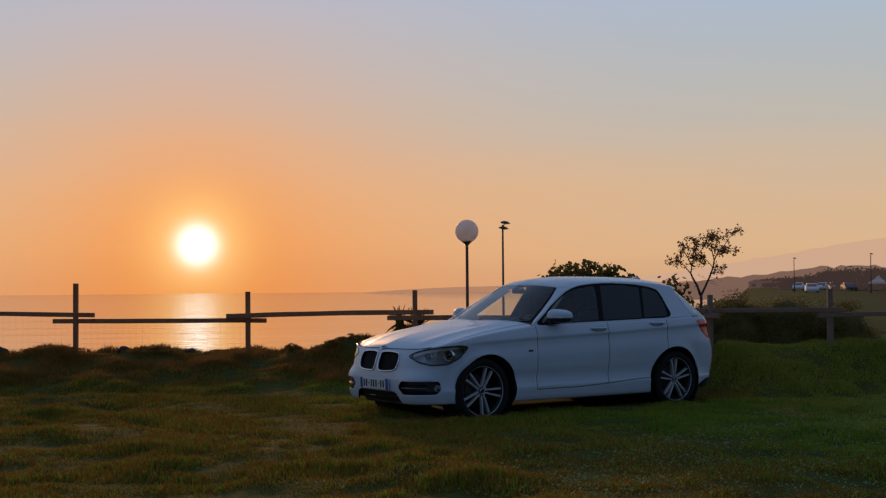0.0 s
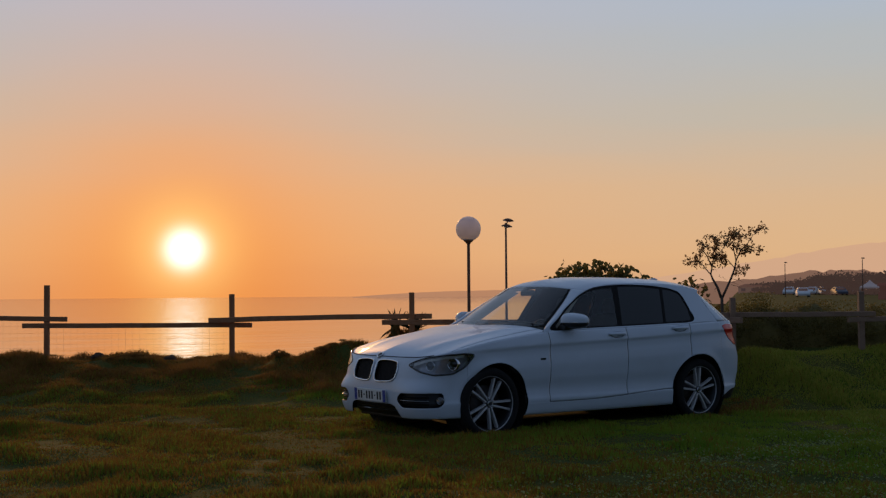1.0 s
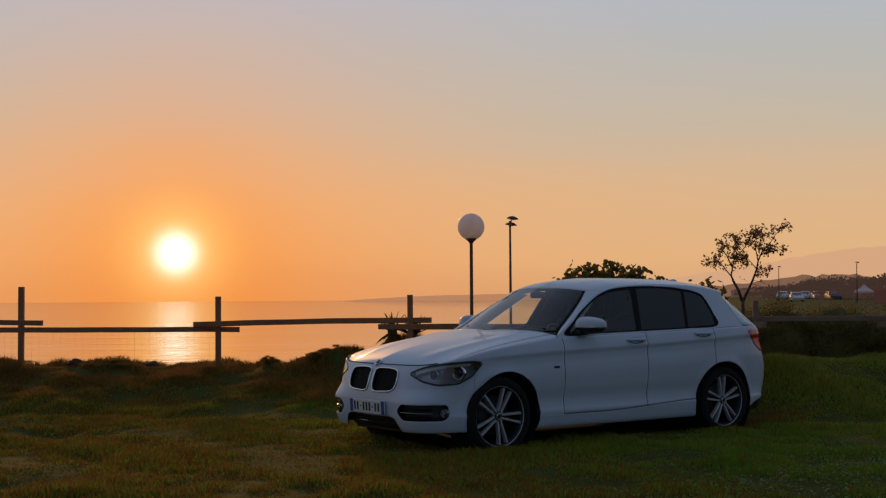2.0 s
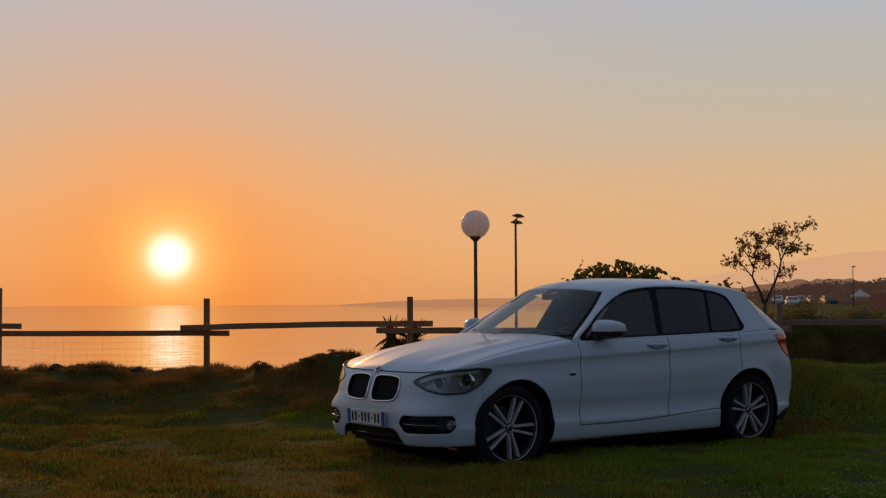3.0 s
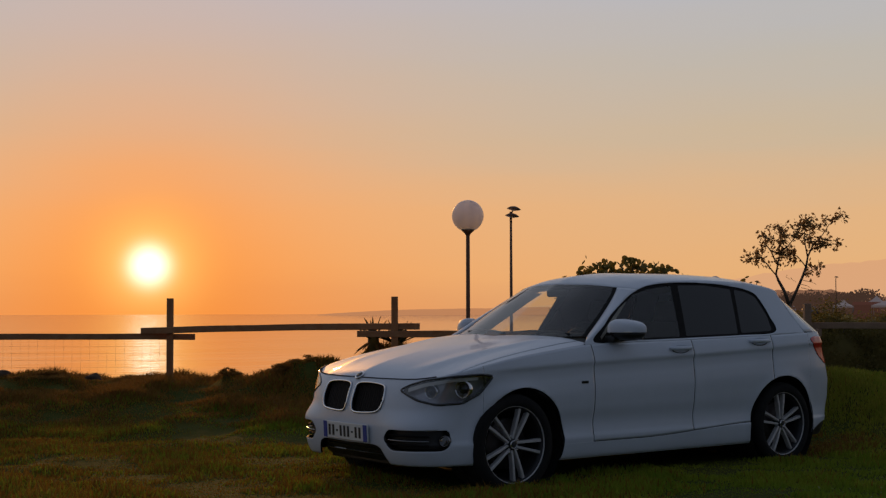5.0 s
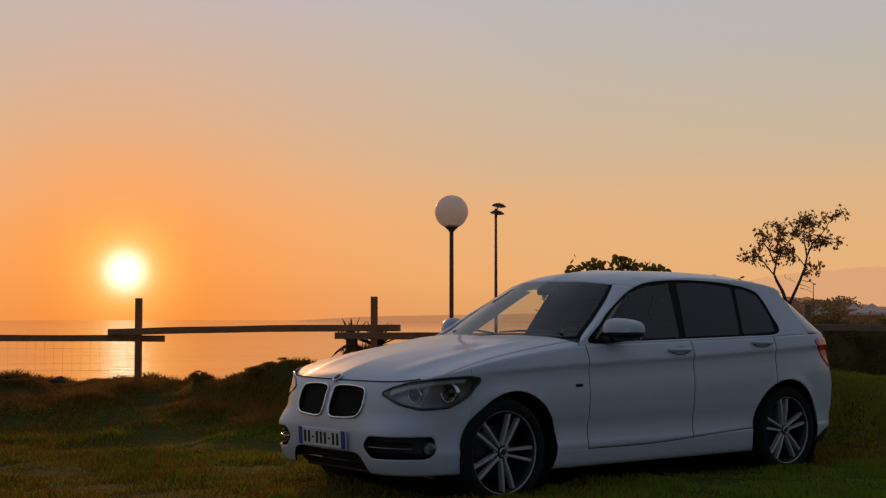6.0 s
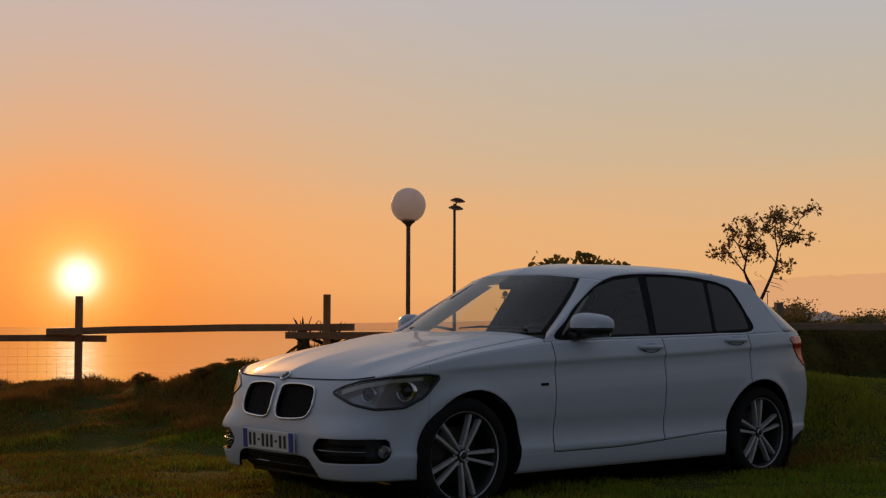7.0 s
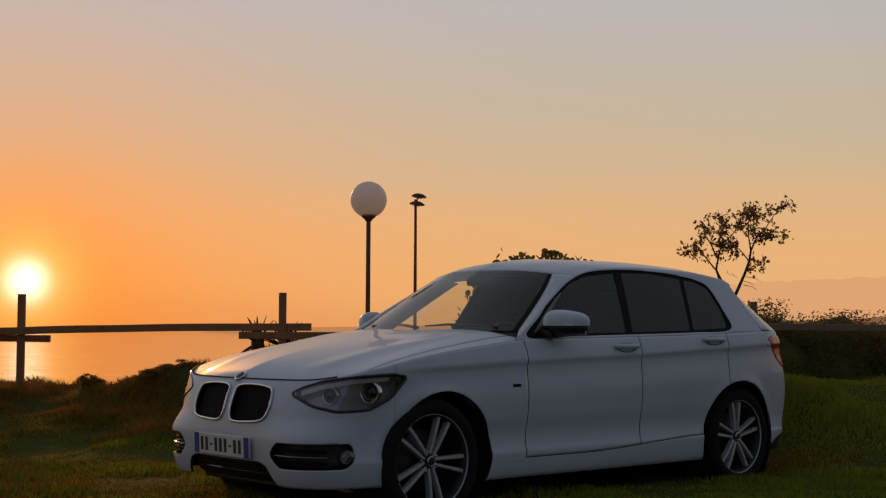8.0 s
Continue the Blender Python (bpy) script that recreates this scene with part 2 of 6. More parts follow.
def fence_gap(x, y):
    """How far a place lies in front of the fence (towards the field), in metres."""
    best = None
    for (ax, ay), (bx, by) in zip(FENCE, FENCE[1:]):
        ux, uy = bx - ax, by - ay
        ln = math.hypot(ux, uy)
        k = min(1.0, max(0.0, ((x - ax) * ux + (y - ay) * uy) / ln**2))
        px, py = x - ax - k * ux, y - ay - k * uy
        d = math.hypot(px, py)
        side = 1.0 if ux * (y - ay) - uy * (x - ax) < 0 else -1.0
        if best is None or d < abs(best) - 1e-6:
            best = d * side
    return best


HUMMOCKS = [(0.16, 4.62, 0.42, 0.20), (-0.24, 5.32, 0.15, 0.12), (-0.95, 6.45, 0.35, 0.05), (-1.75, 7.05, 0.55, 0.09), (-2.95, 8.15, 0.60, 0.08), (0.62, 4.40, 0.35, 0.10), (1.05, 4.12, 0.36, 0.43)]


def ground_z(x, y):
    d = fence_gap(x, y)
    lump = 0.075 * noise.noise(Vector((x * 1.15, y * 1.15, 0))) + 0.042 * noise.noise(Vector((x * 2.7, y * 2.7, 9))) + 0.05 * noise.noise(Vector((x * 0.23, y * 0.23, 4)))
    near = smoothstep((math.hypot(x / 1.7, y) - 1.3) / 2.0)
    up = min(1.0, max(0.0, 1 - (d - 0.1) / (2.5 - 1.0 * smoothstep((x - 0.3) / 2)))) * smoothstep((math.hypot(x / 2.4, y / 1.3) - 0.95) / 0.45)
    z = lump * near + (0.355 + 0.20 * smoothstep((x - 2.1) / 1.0)) * (0.5 * up + 0.5 * smoothstep(up))
    for hx, hy, hr, hh in HUMMOCKS:
        k = ((x - hx) ** 2 + (y - hy) ** 2) / hr**2
        if k < 9:
            z += hh * math.exp(-k) * (1 + 0.5 * noise.noise(Vector((x * 4, y * 4, 3))))
    # seaward of the bank the land falls to the water; along the coast it goes on level
    inland = (x - 3.0) * COAST[1] - (y - 3.6) * COAST[0]
    fall = smoothstep((-d - 1.3) / 9.0) * smoothstep(1 - inland / 3.0)
    far = math.hypot(x + 8.5, y + 10.2)
    az = math.degrees(math.atan2(x + 8.5, y + 10.2))
    rise = 0.004 * min(max(far - 130, 0), 240) * smoothstep((az - 43) / 4) * smoothstep((120 - az) / 20)
    return z - 9.5 * fall - 0.4 * smoothstep(-d / 8) + rise


def build_ground():
    xs = np.concatenate([-np.geomspace(4500, 16, 22), np.arange(-15, 18, 0.22), np.geomspace(18.2, 4500, 90)])
    ys = np.concatenate([-np.geomspace(4500, 20, 18), np.arange(-19.5, 15, 0.22), np.geomspace(15.2, 4500, 90)])
    v = [(x, y, ground_z(x, y)) for y in ys for x in xs]
    nx = len(xs)
    f = [(j * nx + i, j * nx + i + 1, (j + 1) * nx + i + 1, (j + 1) * nx + i) for j in range(len(ys) - 1) for i in range(nx - 1)]
    return tagged(raw("ground", v, f, M_SOIL, smooth=True), "rough grassy field rising to a low bank", "ground", kind="structure")


ground = build_ground()


def water_material():
    """Gently rippled water: a mirror of the low sky over a dull body, with paler drifting swells."""
    mt = bpy.data.materials.new("sea_water")
    mt.use_nodes = True
    nt = mt.node_tree
    nt.nodes.clear()
    N, L = nt.nodes.new, nt.links.new
    out, mixs, dif, gl = N("ShaderNodeOutputMaterial"), N("ShaderNodeMixShader"), N("ShaderNodeBsdfDiffuse"), N("ShaderNodeBsdfGlossy")
    tc, mp, n1, n2, bp, add = N("ShaderNodeTexCoord"), N("ShaderNodeMapping"), N("ShaderNodeTexNoise"), N("ShaderNodeTexNoise"), N("ShaderNodeBump"), N("ShaderNodeMath")
    L(tc.outputs["Object"], mp.inputs[0])
    mp.inputs["Rotation"].default_value, mp.inputs["Scale"].default_value = (0, 0, SUN_AZ), (0.22, 1, 1)
    L(mp.outputs[0], n1.inputs["Vector"]), L(mp.outputs[0], n2.inputs["Vector"])
    n1.inputs["Scale"].default_value, n2.inputs["Scale"].default_value = 0.06, 0.4
    n1.inputs["Detail"].default_value, n2.inputs["Detail"].default_value = 5, 3
    add.operation = "MULTIPLY_ADD"
    L(n2.outputs[0], add.inputs[0])
    add.inputs[1].default_value = 0.12
    L(n1.outputs[0], add.inputs[2])
    bp.inputs["Strength"].default_value, bp.inputs["Distance"].default_value = 0.45, 0.9
    L(add.outputs[0], bp.inputs["Height"])
    L(bp.outputs[0], gl.inputs["Normal"])
    gl.inputs["Roughness"].default_value = 0.03
    gl.inputs["Color"].default_value = (0.97, 0.95, 0.96, 1)
    foam, ramp, mix = N("ShaderNodeTexNoise"), N("ShaderNodeValToRGB"), N("ShaderNodeMix")
    L(mp.outputs[0], foam.inputs["Vector"])
    foam.inputs["Scale"].default_value, foam.inputs["Detail"].default_value = 0.03, 8
    L(foam.outputs[0], ramp.inputs[0])
    ramp.color_ramp.elements[0].position, ramp.color_ramp.elements[1].position = 0.42, 0.72
    mix.data_type = "RGBA"
    mix.inputs[6].default_value, mix.inputs[7].default_value = (0.34, 0.22, 0.17, 1), (0.66, 0.50, 0.44, 1)
    L(ramp.outputs[0], mix.inputs[0])
    L(mix.outputs[2], dif.inputs["Color"])
    mixs.inputs[0].default_value = 0.80
    L(dif.outputs[0], mixs.inputs[1]), L(gl.outputs[0], mixs.inputs[2]), L(mixs.outputs[0], out.inputs[0])
    return mt


M_SEA = water_material()
SEA_Z = -8.0


def build_sea():
    # a fan of rings out to the horizon
    v, f, n = [], [], 96
    radii = np.geomspace(6, 4850, 40)
    for r in radii:
        for k in range(n):
            a = radians(-75) + radians(150) * k / (n - 1) - radians(5)
            v.append((r * math.sin(a), 2 + r * math.cos(a), SEA_Z))
    for i in range(len(radii) - 1):
        for k in range(n - 1):
            f.append((i * n + k, i * n + k + 1, (i + 1) * n + k + 1, (i + 1) * n + k))
    return tagged(raw("water", v, f, M_SEA), "calm sea with hazy swells under the sunset", "sea", kind="structure")


build_sea()

# ---------- the hatchback: shape functions, nose towards -x, left side towards -y ----------
def curve(*pts):
    """A smooth line through (x, y) pairs, x rising."""
    X, Y = np.array([p[0] for p in pts], float), np.array([p[1] for p in pts], float)
    h = np.diff(X)
    d = np.diff(Y) / h
    m = np.zeros(len(X))
    m[0], m[-1] = d[0], d[-1]
    for i in range(1, len(X) - 1):
        m[i] = 0.0 if d[i - 1] * d[i] <= 0 else 3 * (h[i - 1] + h[i]) / ((2 * h[i] + h[i - 1]) / d[i - 1] + (h[i] + 2 * h[i - 1]) / d[i])

    def at(x):
        x = min(max(float(x), X[0]), X[-1])
        i = min(int(np.searchsorted(X, x, "right")) - 1, len(X) - 2)
        t = (x - X[i]) / h[i]
        return float((1 + 2 * t) * (1 - t) ** 2 * Y[i] + t * (1 - t) ** 2 * h[i] * m[i] + t * t * (3 - 2 * t) * Y[i + 1] + t * t * (t - 1) * h[i] * m[i + 1])

    return at


# plan outline of the lower body, from the nose's middle round the left side to the tail's middle
PLAN = [(-2.100, 0.0), (-2.097, -0.16), (-2.084, -0.33), (-2.052, -0.51), (-1.985, -0.670), (-1.87, -0.782), (-1.70, -0.838), (-1.50, -0.862), (-1.345, -0.872), (-1.0, -0.872),
        (-0.6, -0.872), (0.0, -0.875), (0.6, -0.877), (1.0, -0.880), (1.345, -0.882), (1.60, -0.868), (1.80, -0.843), (1.985, -0.780), (2.115, -0.650), (2.185, -0.44), (2.215, -0.2), (2.22, 0.0)]


def dense_plan():
    P = [Vector((p[0], p[1])) for p in PLAN]
    P = [Vector((P[1].x, -P[1].y))] + P + [Vector((P[-2].x, -P[-2].y))]
    out = []
    for a, b, c, d in zip(P, P[1:], P[2:], P[3:]):
        for k in range(24):
            t = k / 24
            out.append(0.5 * (2 * b + (c - a) * t + (2 * a - 5 * b + 4 * c - d) * t * t + (3 * b - a - 3 * c + d) * t**3))
    out.append(P[-2])
    return np.array([tuple(p) for p in out])


OUT = dense_plan()
OUT_S = np.concatenate([[0], np.cumsum(np.hypot(*np.diff(OUT, axis=0).T))])
OUT_N = np.gradient(OUT, axis=0)
OUT_N = np.stack([OUT_N[:, 1], -OUT_N[:, 0]], 1)
OUT_N /= -np.linalg.norm(OUT_N, axis=1, keepdims=True)
if OUT_N[len(OUT_N) // 2, 1] > 0:
    OUT_N = -OUT_N
S_END = float(OUT_S[-1])


def s_of_x(x):
    return float(np.interp(x, OUT[:, 0], OUT_S))


front_in = curve((0.10, 0.20), (0.16, 0.10), (0.20, 0.055), (0.27, 0.022), (0.34, 0.006), (0.42, 0.0), (0.50, 0.004), (0.57, 0.016), (0.64, 0.036), (0.70, 0.062), (0.745, 0.092), (0.79, 0.135), (0.85, 0.22), (1.1, 0.5))
side_in = curve((0.10, 0.16), (0.17, 0.085), (0.205, 0.048), (0.27, 0.030), (0.335, 0.022), (0.36, 0.030), (0.45, 0.036), (0.58, 0.026), (0.70, 0.010), (0.785, 0.0), (0.83, 0.008), (0.90, 0.026), (0.96, 0.052), (1.05, 0.11))
rear_in = curve((0.10, 0.26), (0.2, 0.17), (0.28, 0.105), (0.38, 0.045), (0.50, 0.004), (0.62, 0.008), (0.72, 0.055), (0.85, 0.155), (0.98, 0.29), (1.1, 0.42))
# the height of the body's upper edge along the outline, by x
top_edge = curve((-2.12, 0.745), (-2.05, 0.748), (-1.95, 0.762), (-1.84, 0.785), (-1.70, 0.815), (-1.50, 0.855), (-1.30, 0.888), (-1.0, 0.925), (-0.66, 0.958), (-0.3, 0.965), (0.3, 0.975), (1.0, 0.992), (1.6, 1.012), (1.9, 1.02), (2.1, 1.02), (2.25, 1.02))


crease_z = curve((-2.2, 0.80), (-1.6, 0.805), (-0.7, 0.838), (0.3, 0.868), (1.2, 0.905), (1.7, 0.925), (2.3, 0.93))
crease_in = curve((-0.60, 0.036), (-0.42, 0.026), (-0.30, 0.013), (-0.20, 0.006), (-0.13, 0.010), (-0.075, 0.0165), (-0.03, 0.0175), (-0.010, 0.012), (0.0, 0.0065), (0.008, 0.0085), (0.03, 0.014), (0.07, 0.027), (0.12, 0.050), (0.20, 0.10))


def flank_in(x, z):
    """How far the flank lies inside the outline: a sharp rising crease over a hollow, a full door below."""
    k = smoothstep((z - 0.40) / 0.14)
    c = k * smoothstep((x + 1.75) / 0.5)
    return side_in(z) * (1 - c) + crease_in(z - crease_z(x)) * c


def body(s, z):
    """A point of the lower body's left skin."""
    x, y = np.interp(s, OUT_S, OUT[:, 0]), np.interp(s, OUT_S, OUT[:, 1])
    nx, ny = np.interp(s, OUT_S, OUT_N[:, 0]), np.interp(s, OUT_S, OUT_N[:, 1])
    ln = math.hypot(nx, ny)
    nx, ny = nx / ln, ny / ln
    inset = ny * ny * flank_in(x, z) + nx * nx * (front_in(z) if nx < 0 else rear_in(z))
    # the bumper's corners stand out below the lamps
    inset -= 0.05 * math.exp(-(((s - 0.62) / 0.22) ** 2)) * smoothstep((0.57 - z) / 0.13)
    # wheel-arch flares
    for hub in (-1.345, 1.345):
        r = math.hypot(x - hub, z - 0.32)
        inset -= 0.012 * math.exp(-(((r - 0.35) / 0.05) ** 2)) * ny * ny
    return Vector((x - nx * inset, min(0.0, y - ny * inset), z))


belt_y = curve(*[(x, -body(s_of_x(x), top_edge(x)).y) for x in (-0.9, -0.66, -0.3, 0.1, 0.5, 0.9, 1.3, 1.6, 1.75, 1.85, 1.95)])
lean = curve((-0.9, 0.42), (-0.3, 0.50), (0.2, 0.56), (1.0, 0.58), (1.7, 0.62), (2.1, 0.70))


def side(x, z):
    """The left flank of the glasshouse."""
    h = z - top_edge(x)
    return Vector((x, -(belt_y(x) - h * lean(x) - 0.09 * h * h + 0.03 * h), z))


rail_z = curve((-0.72, 0.955), (-0.62, 1.005), (-0.45, 1.112), (-0.25, 1.228), (-0.08, 1.313), (0.10, 1.370), (0.32, 1.405), (0.7, 1.418), (1.1, 1.407), (1.35, 1.383), (1.45, 1.367), (1.495, 1.356), (1.512, 1.333), (1.565, 1.155), (1.63, 1.02))
mid_roof = curve((-0.235, 1.388), (-0.15, 1.428), (-0.05, 1.452), (0.10, 1.472), (0.3, 1.484), (0.7, 1.486), (1.1, 1.476), (1.45, 1.443), (1.66, 1.408), (1.76, 1.385))


def rail(x):
    return side(x, rail_z(x))


def coons(a0, a1, b0, b1, nu, nv, lift=0.0):
    """A patch between four edges, each a function of 0..1: a0, a1 run along u at v = 0 and 1, b0, b1 along v at u = 0 and 1."""
    pts = []
    for j in range(nv + 1):
        v = j / nv
        row = []
        for i in range(nu + 1):
            u = i / nu
            p = a0(u) * (1 - v) + a1(u) * v + b0(v) * (1 - u) + b1(v) * u
            p -= a0(0.0) * (1 - u) * (1 - v) + a0(1.0) * u * (1 - v) + a1(0.0) * (1 - u) * v + a1(1.0) * u * v
            p.z += lift * 16 * u * (1 - u) * v * (1 - v)
            row.append(p)
        pts.append(row)
    return pts


def blend(pts):
    """A smooth space line through the points, as a function of 0..1 by length."""
    P = [Vector(p) for p in pts]
    L = [0.0]
    for a, b in zip(P, P[1:]):
        L.append(L[-1] + (b - a).length)
    cs = [curve(*[(l / L[-1], p[k]) for l, p in zip(L, P)]) for k in range(3)]
    return lambda t: Vector((cs[0](t), cs[1](t), cs[2](t)))


def round_poly(pts, n=10):
    """A closed outline through the points, smoothed."""
    P = [Vector(p) for p in pts]
    out = []
    for i in range(len(P)):
        a, b, c, d = P[i - 1], P[i], P[(i + 1) % len(P)], P[(i + 2) % len(P)]
        for k in range(n):
            t = k / n
            out.append(0.5 * (2 * b + (c - a) * t + (2 * a - 5 * b + 4 * c - d) * t * t + (3 * b - a - 3 * c + d) * t**3))
    return np.array([tuple(p) for p in out])


def fillet(pts, r, n=5):
    """A closed outline of straight sides with rounded corners."""
    P = [Vector(p) for p in pts]
    out = []
    for i in range(len(P)):
        a, b, c = P[i - 1], P[i], P[(i + 1) % len(P)]
        k = min(r, (a - b).length * 0.45, (c - b).length * 0.45)
        p, q = b + (a - b).normalized() * k, b + (c - b).normalized() * k
        for t in np.linspace(0, 1, n + 1):
            out.append(p * (1 - t) ** 2 + b * 2 * t * (1 - t) + q * t * t)
        ln = (c - b).length - 2 * k
        for t in np.arange(0.02, ln, 0.02):
            out.append(q + (c - b).normalized() * t)
    return np.array([tuple(p) for p in out])


def inside(poly, P):
    x, y = P[:, 0], P[:, 1]
    res = np.zeros(len(P), bool)
    a, b = poly, np.roll(poly, -1, 0)
    for (x1, y1), (x2, y2) in zip(a, b):
        if y1 == y2:
            continue
        hit = ((y1 > y) != (y2 > y)) & (x < (x2 - x1) * (y - y1) / (y2 - y1) + x1)
        res ^= hit
    return res


def snap(poly, P):
    a, b = poly, np.roll(poly, -1, 0)
    d = b - a
    t = np.clip(((P[:, None] - a) * d).sum(-1) / ((d * d).sum(-1) + 1e-12), 0, 1)
    q = a + t[..., None] * d
    k = ((P[:, None] - q) ** 2).sum(-1).argmin(1)
    return q[np.arange(len(P)), k]


def sheet(us, vs, surf, keep=None, holes=(), offset=0.0):
    """Verts and faces of a skin over a (u, v) grid, trimmed to the outline keep and cut open along the outlines in holes."""
    U, V = np.meshgrid(us, vs)
    P = np.stack([U.ravel(), V.ravel()], 1)
    drop = np.zeros(len(P), bool)
    if keep is not None:
        out = ~inside(keep, P)
        if out.any():
            # only those near the outline matter
            P[out] = snap(keep, P[out])
        drop |= out
    face_out = [drop]
    for h in holes:
        lo, hi = h.min(0), h.max(0)
        near = ((P >= lo) & (P <= hi)).all(1)
        ins = np.zeros(len(P), bool)
        ins[near] = inside(h, P[near])
        if ins.any():
            P[ins] = snap(h, P[ins])
        face_out.append(ins)
    nu, nv = len(us), len(vs)
    faces = []
    for j in range(nv - 1):
        for i in range(nu - 1):
            q = (j * nu + i, j * nu + i + 1, (j + 1) * nu + i + 1, (j + 1) * nu + i)
            if any(fo[q[0]] and fo[q[1]] and fo[q[2]] and fo[q[3]] for fo in face_out):
                continue
            faces.append(q)
    used = sorted({k for q in faces for k in q})
    at = {k: n for n, k in enumerate(used)}
    verts = []
    for k in used:
        u, v = P[k]
        p = surf(u, v)
        if offset:
            e = 0.004
            n = (surf(u + e, v) - surf(u - e, v)).cross(surf(u, v + e) - surf(u, v - e))
            if n.length > 1e-12:
                n.normalize()
                if n.y > 0 and abs(n.y) > abs(n.x) * 0.2 or (abs(n.y) <= abs(n.x) * 0.2 and n.x * p.x < 0):
                    n = -n
                p = p + n * offset
        verts.append(p)
    return verts, [tuple(at[k] for k in q) for q in faces]


def mesh_of(verts, faces, mirror="", lip=0.0, weld=True):
    """A bmesh; mirror: '' left only, 'right' the right side, 'both' the two joined. lip: the edge is turned inwards by that much."""
    bm = bmesh.new()
    sides = {"": (1,), "right": (-1,), "both": (1, -1)}[mirror]
    for sgn in sides:
        vs = [bm.verts.new((p[0], p[1] * sgn, p[2])) for p in verts]
        for f in faces:
            q = [vs[k] for k in f]
            if sgn < 0:
                q = q[::-1]
            try:
                bm.faces.new(q)
            except ValueError:
                pass
    if weld:
        bmesh.ops.remove_doubles(bm, verts=bm.verts, dist=0.0006)
    bmesh.ops.dissolve_degenerate(bm, dist=0.0003, edges=bm.edges)
    bmesh.ops.recalc_face_normals(bm, faces=bm.faces)
    if lip:
        mid = Vector((0.1, 0, 0.6))
        tot = sum((f.normal.dot(f.calc_center_median() - mid) for f in bm.faces), 0.0)
        sgn = -1 if tot > 0 else 1
        bm.normal_update()
        edges = [e for e in bm.edges if e.is_boundary and not (abs(e.verts[0].co.y) < 1e-4 and abs(e.verts[1].co.y) < 1e-4)]
        norm = {v: v.normal.copy() for e in edges for v in e.verts}
        old = set(bm.faces)
        got = bmesh.ops.extrude_edge_only(bm, edges=edges)
        for fc in bm.faces:
            if fc not in old:
                fc.material_index = 1
        src = {}
        for g in got["geom"]:
            if isinstance(g, bmesh.types.BMVert):
                key = min(norm, key=lambda v: (v.co - g.co).length_squared) if len(norm) < 40 else None
                src[g] = key
        kd = None
        if any(k is None for k in src.values()):
            from mathutils import kdtree
            keys = list(norm)
            kd = kdtree.KDTree(len(keys))
            for i, v in enumerate(keys):
                kd.insert(v.co, i)
            kd.balance()
            for g in src:
                src[g] = keys[kd.find(g.co)[1]]
        for g, k in src.items():
            g.co += norm[k] * sgn * lip
    return bm

# ---------- the hatchback: its parts ----------
M_WHITE = paint("white_car_paint", (0.625, 0.67, 0.75), 0.48, color2=(0.585, 0.63, 0.705), scale=1.2, coat=0.4, spec=0.35)
M_BLACKP = paint("black_trim", (0.012, 0.012, 0.013), 0.45, color2=(0.02, 0.02, 0.021), scale=20)
M_SLAT = paint("grille_black", (0.010, 0.009, 0.009), 0.75, spec=0.15)
M_GLOSSB = paint("gloss_black_trim", (0.010, 0.010, 0.011), 0.12, coat=0.5)
M_RUBBER = paint("tyre_rubber", (0.009, 0.009, 0.010), 0.9, color2=(0.017, 0.016, 0.015), scale=14, bump=0.01, spec=0.25)
M_ALU = paint("machined_alloy", (0.62, 0.60, 0.60), 0.34, 0.18, color2=(0.46, 0.45, 0.45), scale=30)
M_RIMD = paint("dark_rim_paint", (0.020, 0.020, 0.022), 0.5, 0.2)
M_CHROME = paint("chrome", (0.72, 0.72, 0.74), 0.12, 1.0)
M_CABIN = paint("cabin_plastic", (0.018, 0.018, 0.020), 0.7, color2=(0.028, 0.028, 0.03), scale=15, spec=0.3)
M_SEAT = paint("seat_cloth", (0.022, 0.021, 0.022), 0.9, color2=(0.04, 0.038, 0.038), scale=40, bump=0.01, spec=0.2)
M_PLATE = paint("plate_white", (0.72, 0.72, 0.70), 0.45)
M_BLUE = paint("plate_blue", (0.03, 0.06, 0.33), 0.4)
M_INK = paint("plate_black", (0.015, 0.015, 0.016), 0.5)
M_DISC = paint("brake_steel", (0.075, 0.07, 0.07), 0.5, 0.8, color2=(0.05, 0.036, 0.03), scale=18)
M_LAMPIN = paint("lamp_housing", (0.42, 0.41, 0.45), 0.3, 0.35, color2=(0.56, 0.55, 0.60), scale=9)
M_RED = paint("tail_lamp_red", (0.62, 0.018, 0.022), 0.2, coat=0.25)
M_GLASS = glass("windscreen_glass", (0.84, 0.87, 0.76), share=0.03)
M_GLASSF = glass("door_glass", (0.90, 0.91, 0.86), share=0.025)
M_GLASSR = glass("privacy_glass", (0.006, 0.006, 0.007), share=0.02)
M_TRIM = paint("pale_cabin_cloth", (0.46, 0.44, 0.42), 0.9, color2=(0.52, 0.50, 0.48), scale=30, spec=0.1)
M_FOG = paint("fog_reflector", (0.20, 0.20, 0.21), 0.25, 0.8)
M_LENS = glass("lamp_lens", (0.90, 0.91, 0.92), share=0.09)


def arch_outline(cx, rx, rz, cz, n=64):
    return np.array([(cx + rx * math.cos(2 * math.pi * k / n), cz + rz * math.sin(2 * math.pi * k / n)) for k in range(n)])


def side_to_s(poly):
    return np.array([(s_of_x(x), z) for x, z in poly])


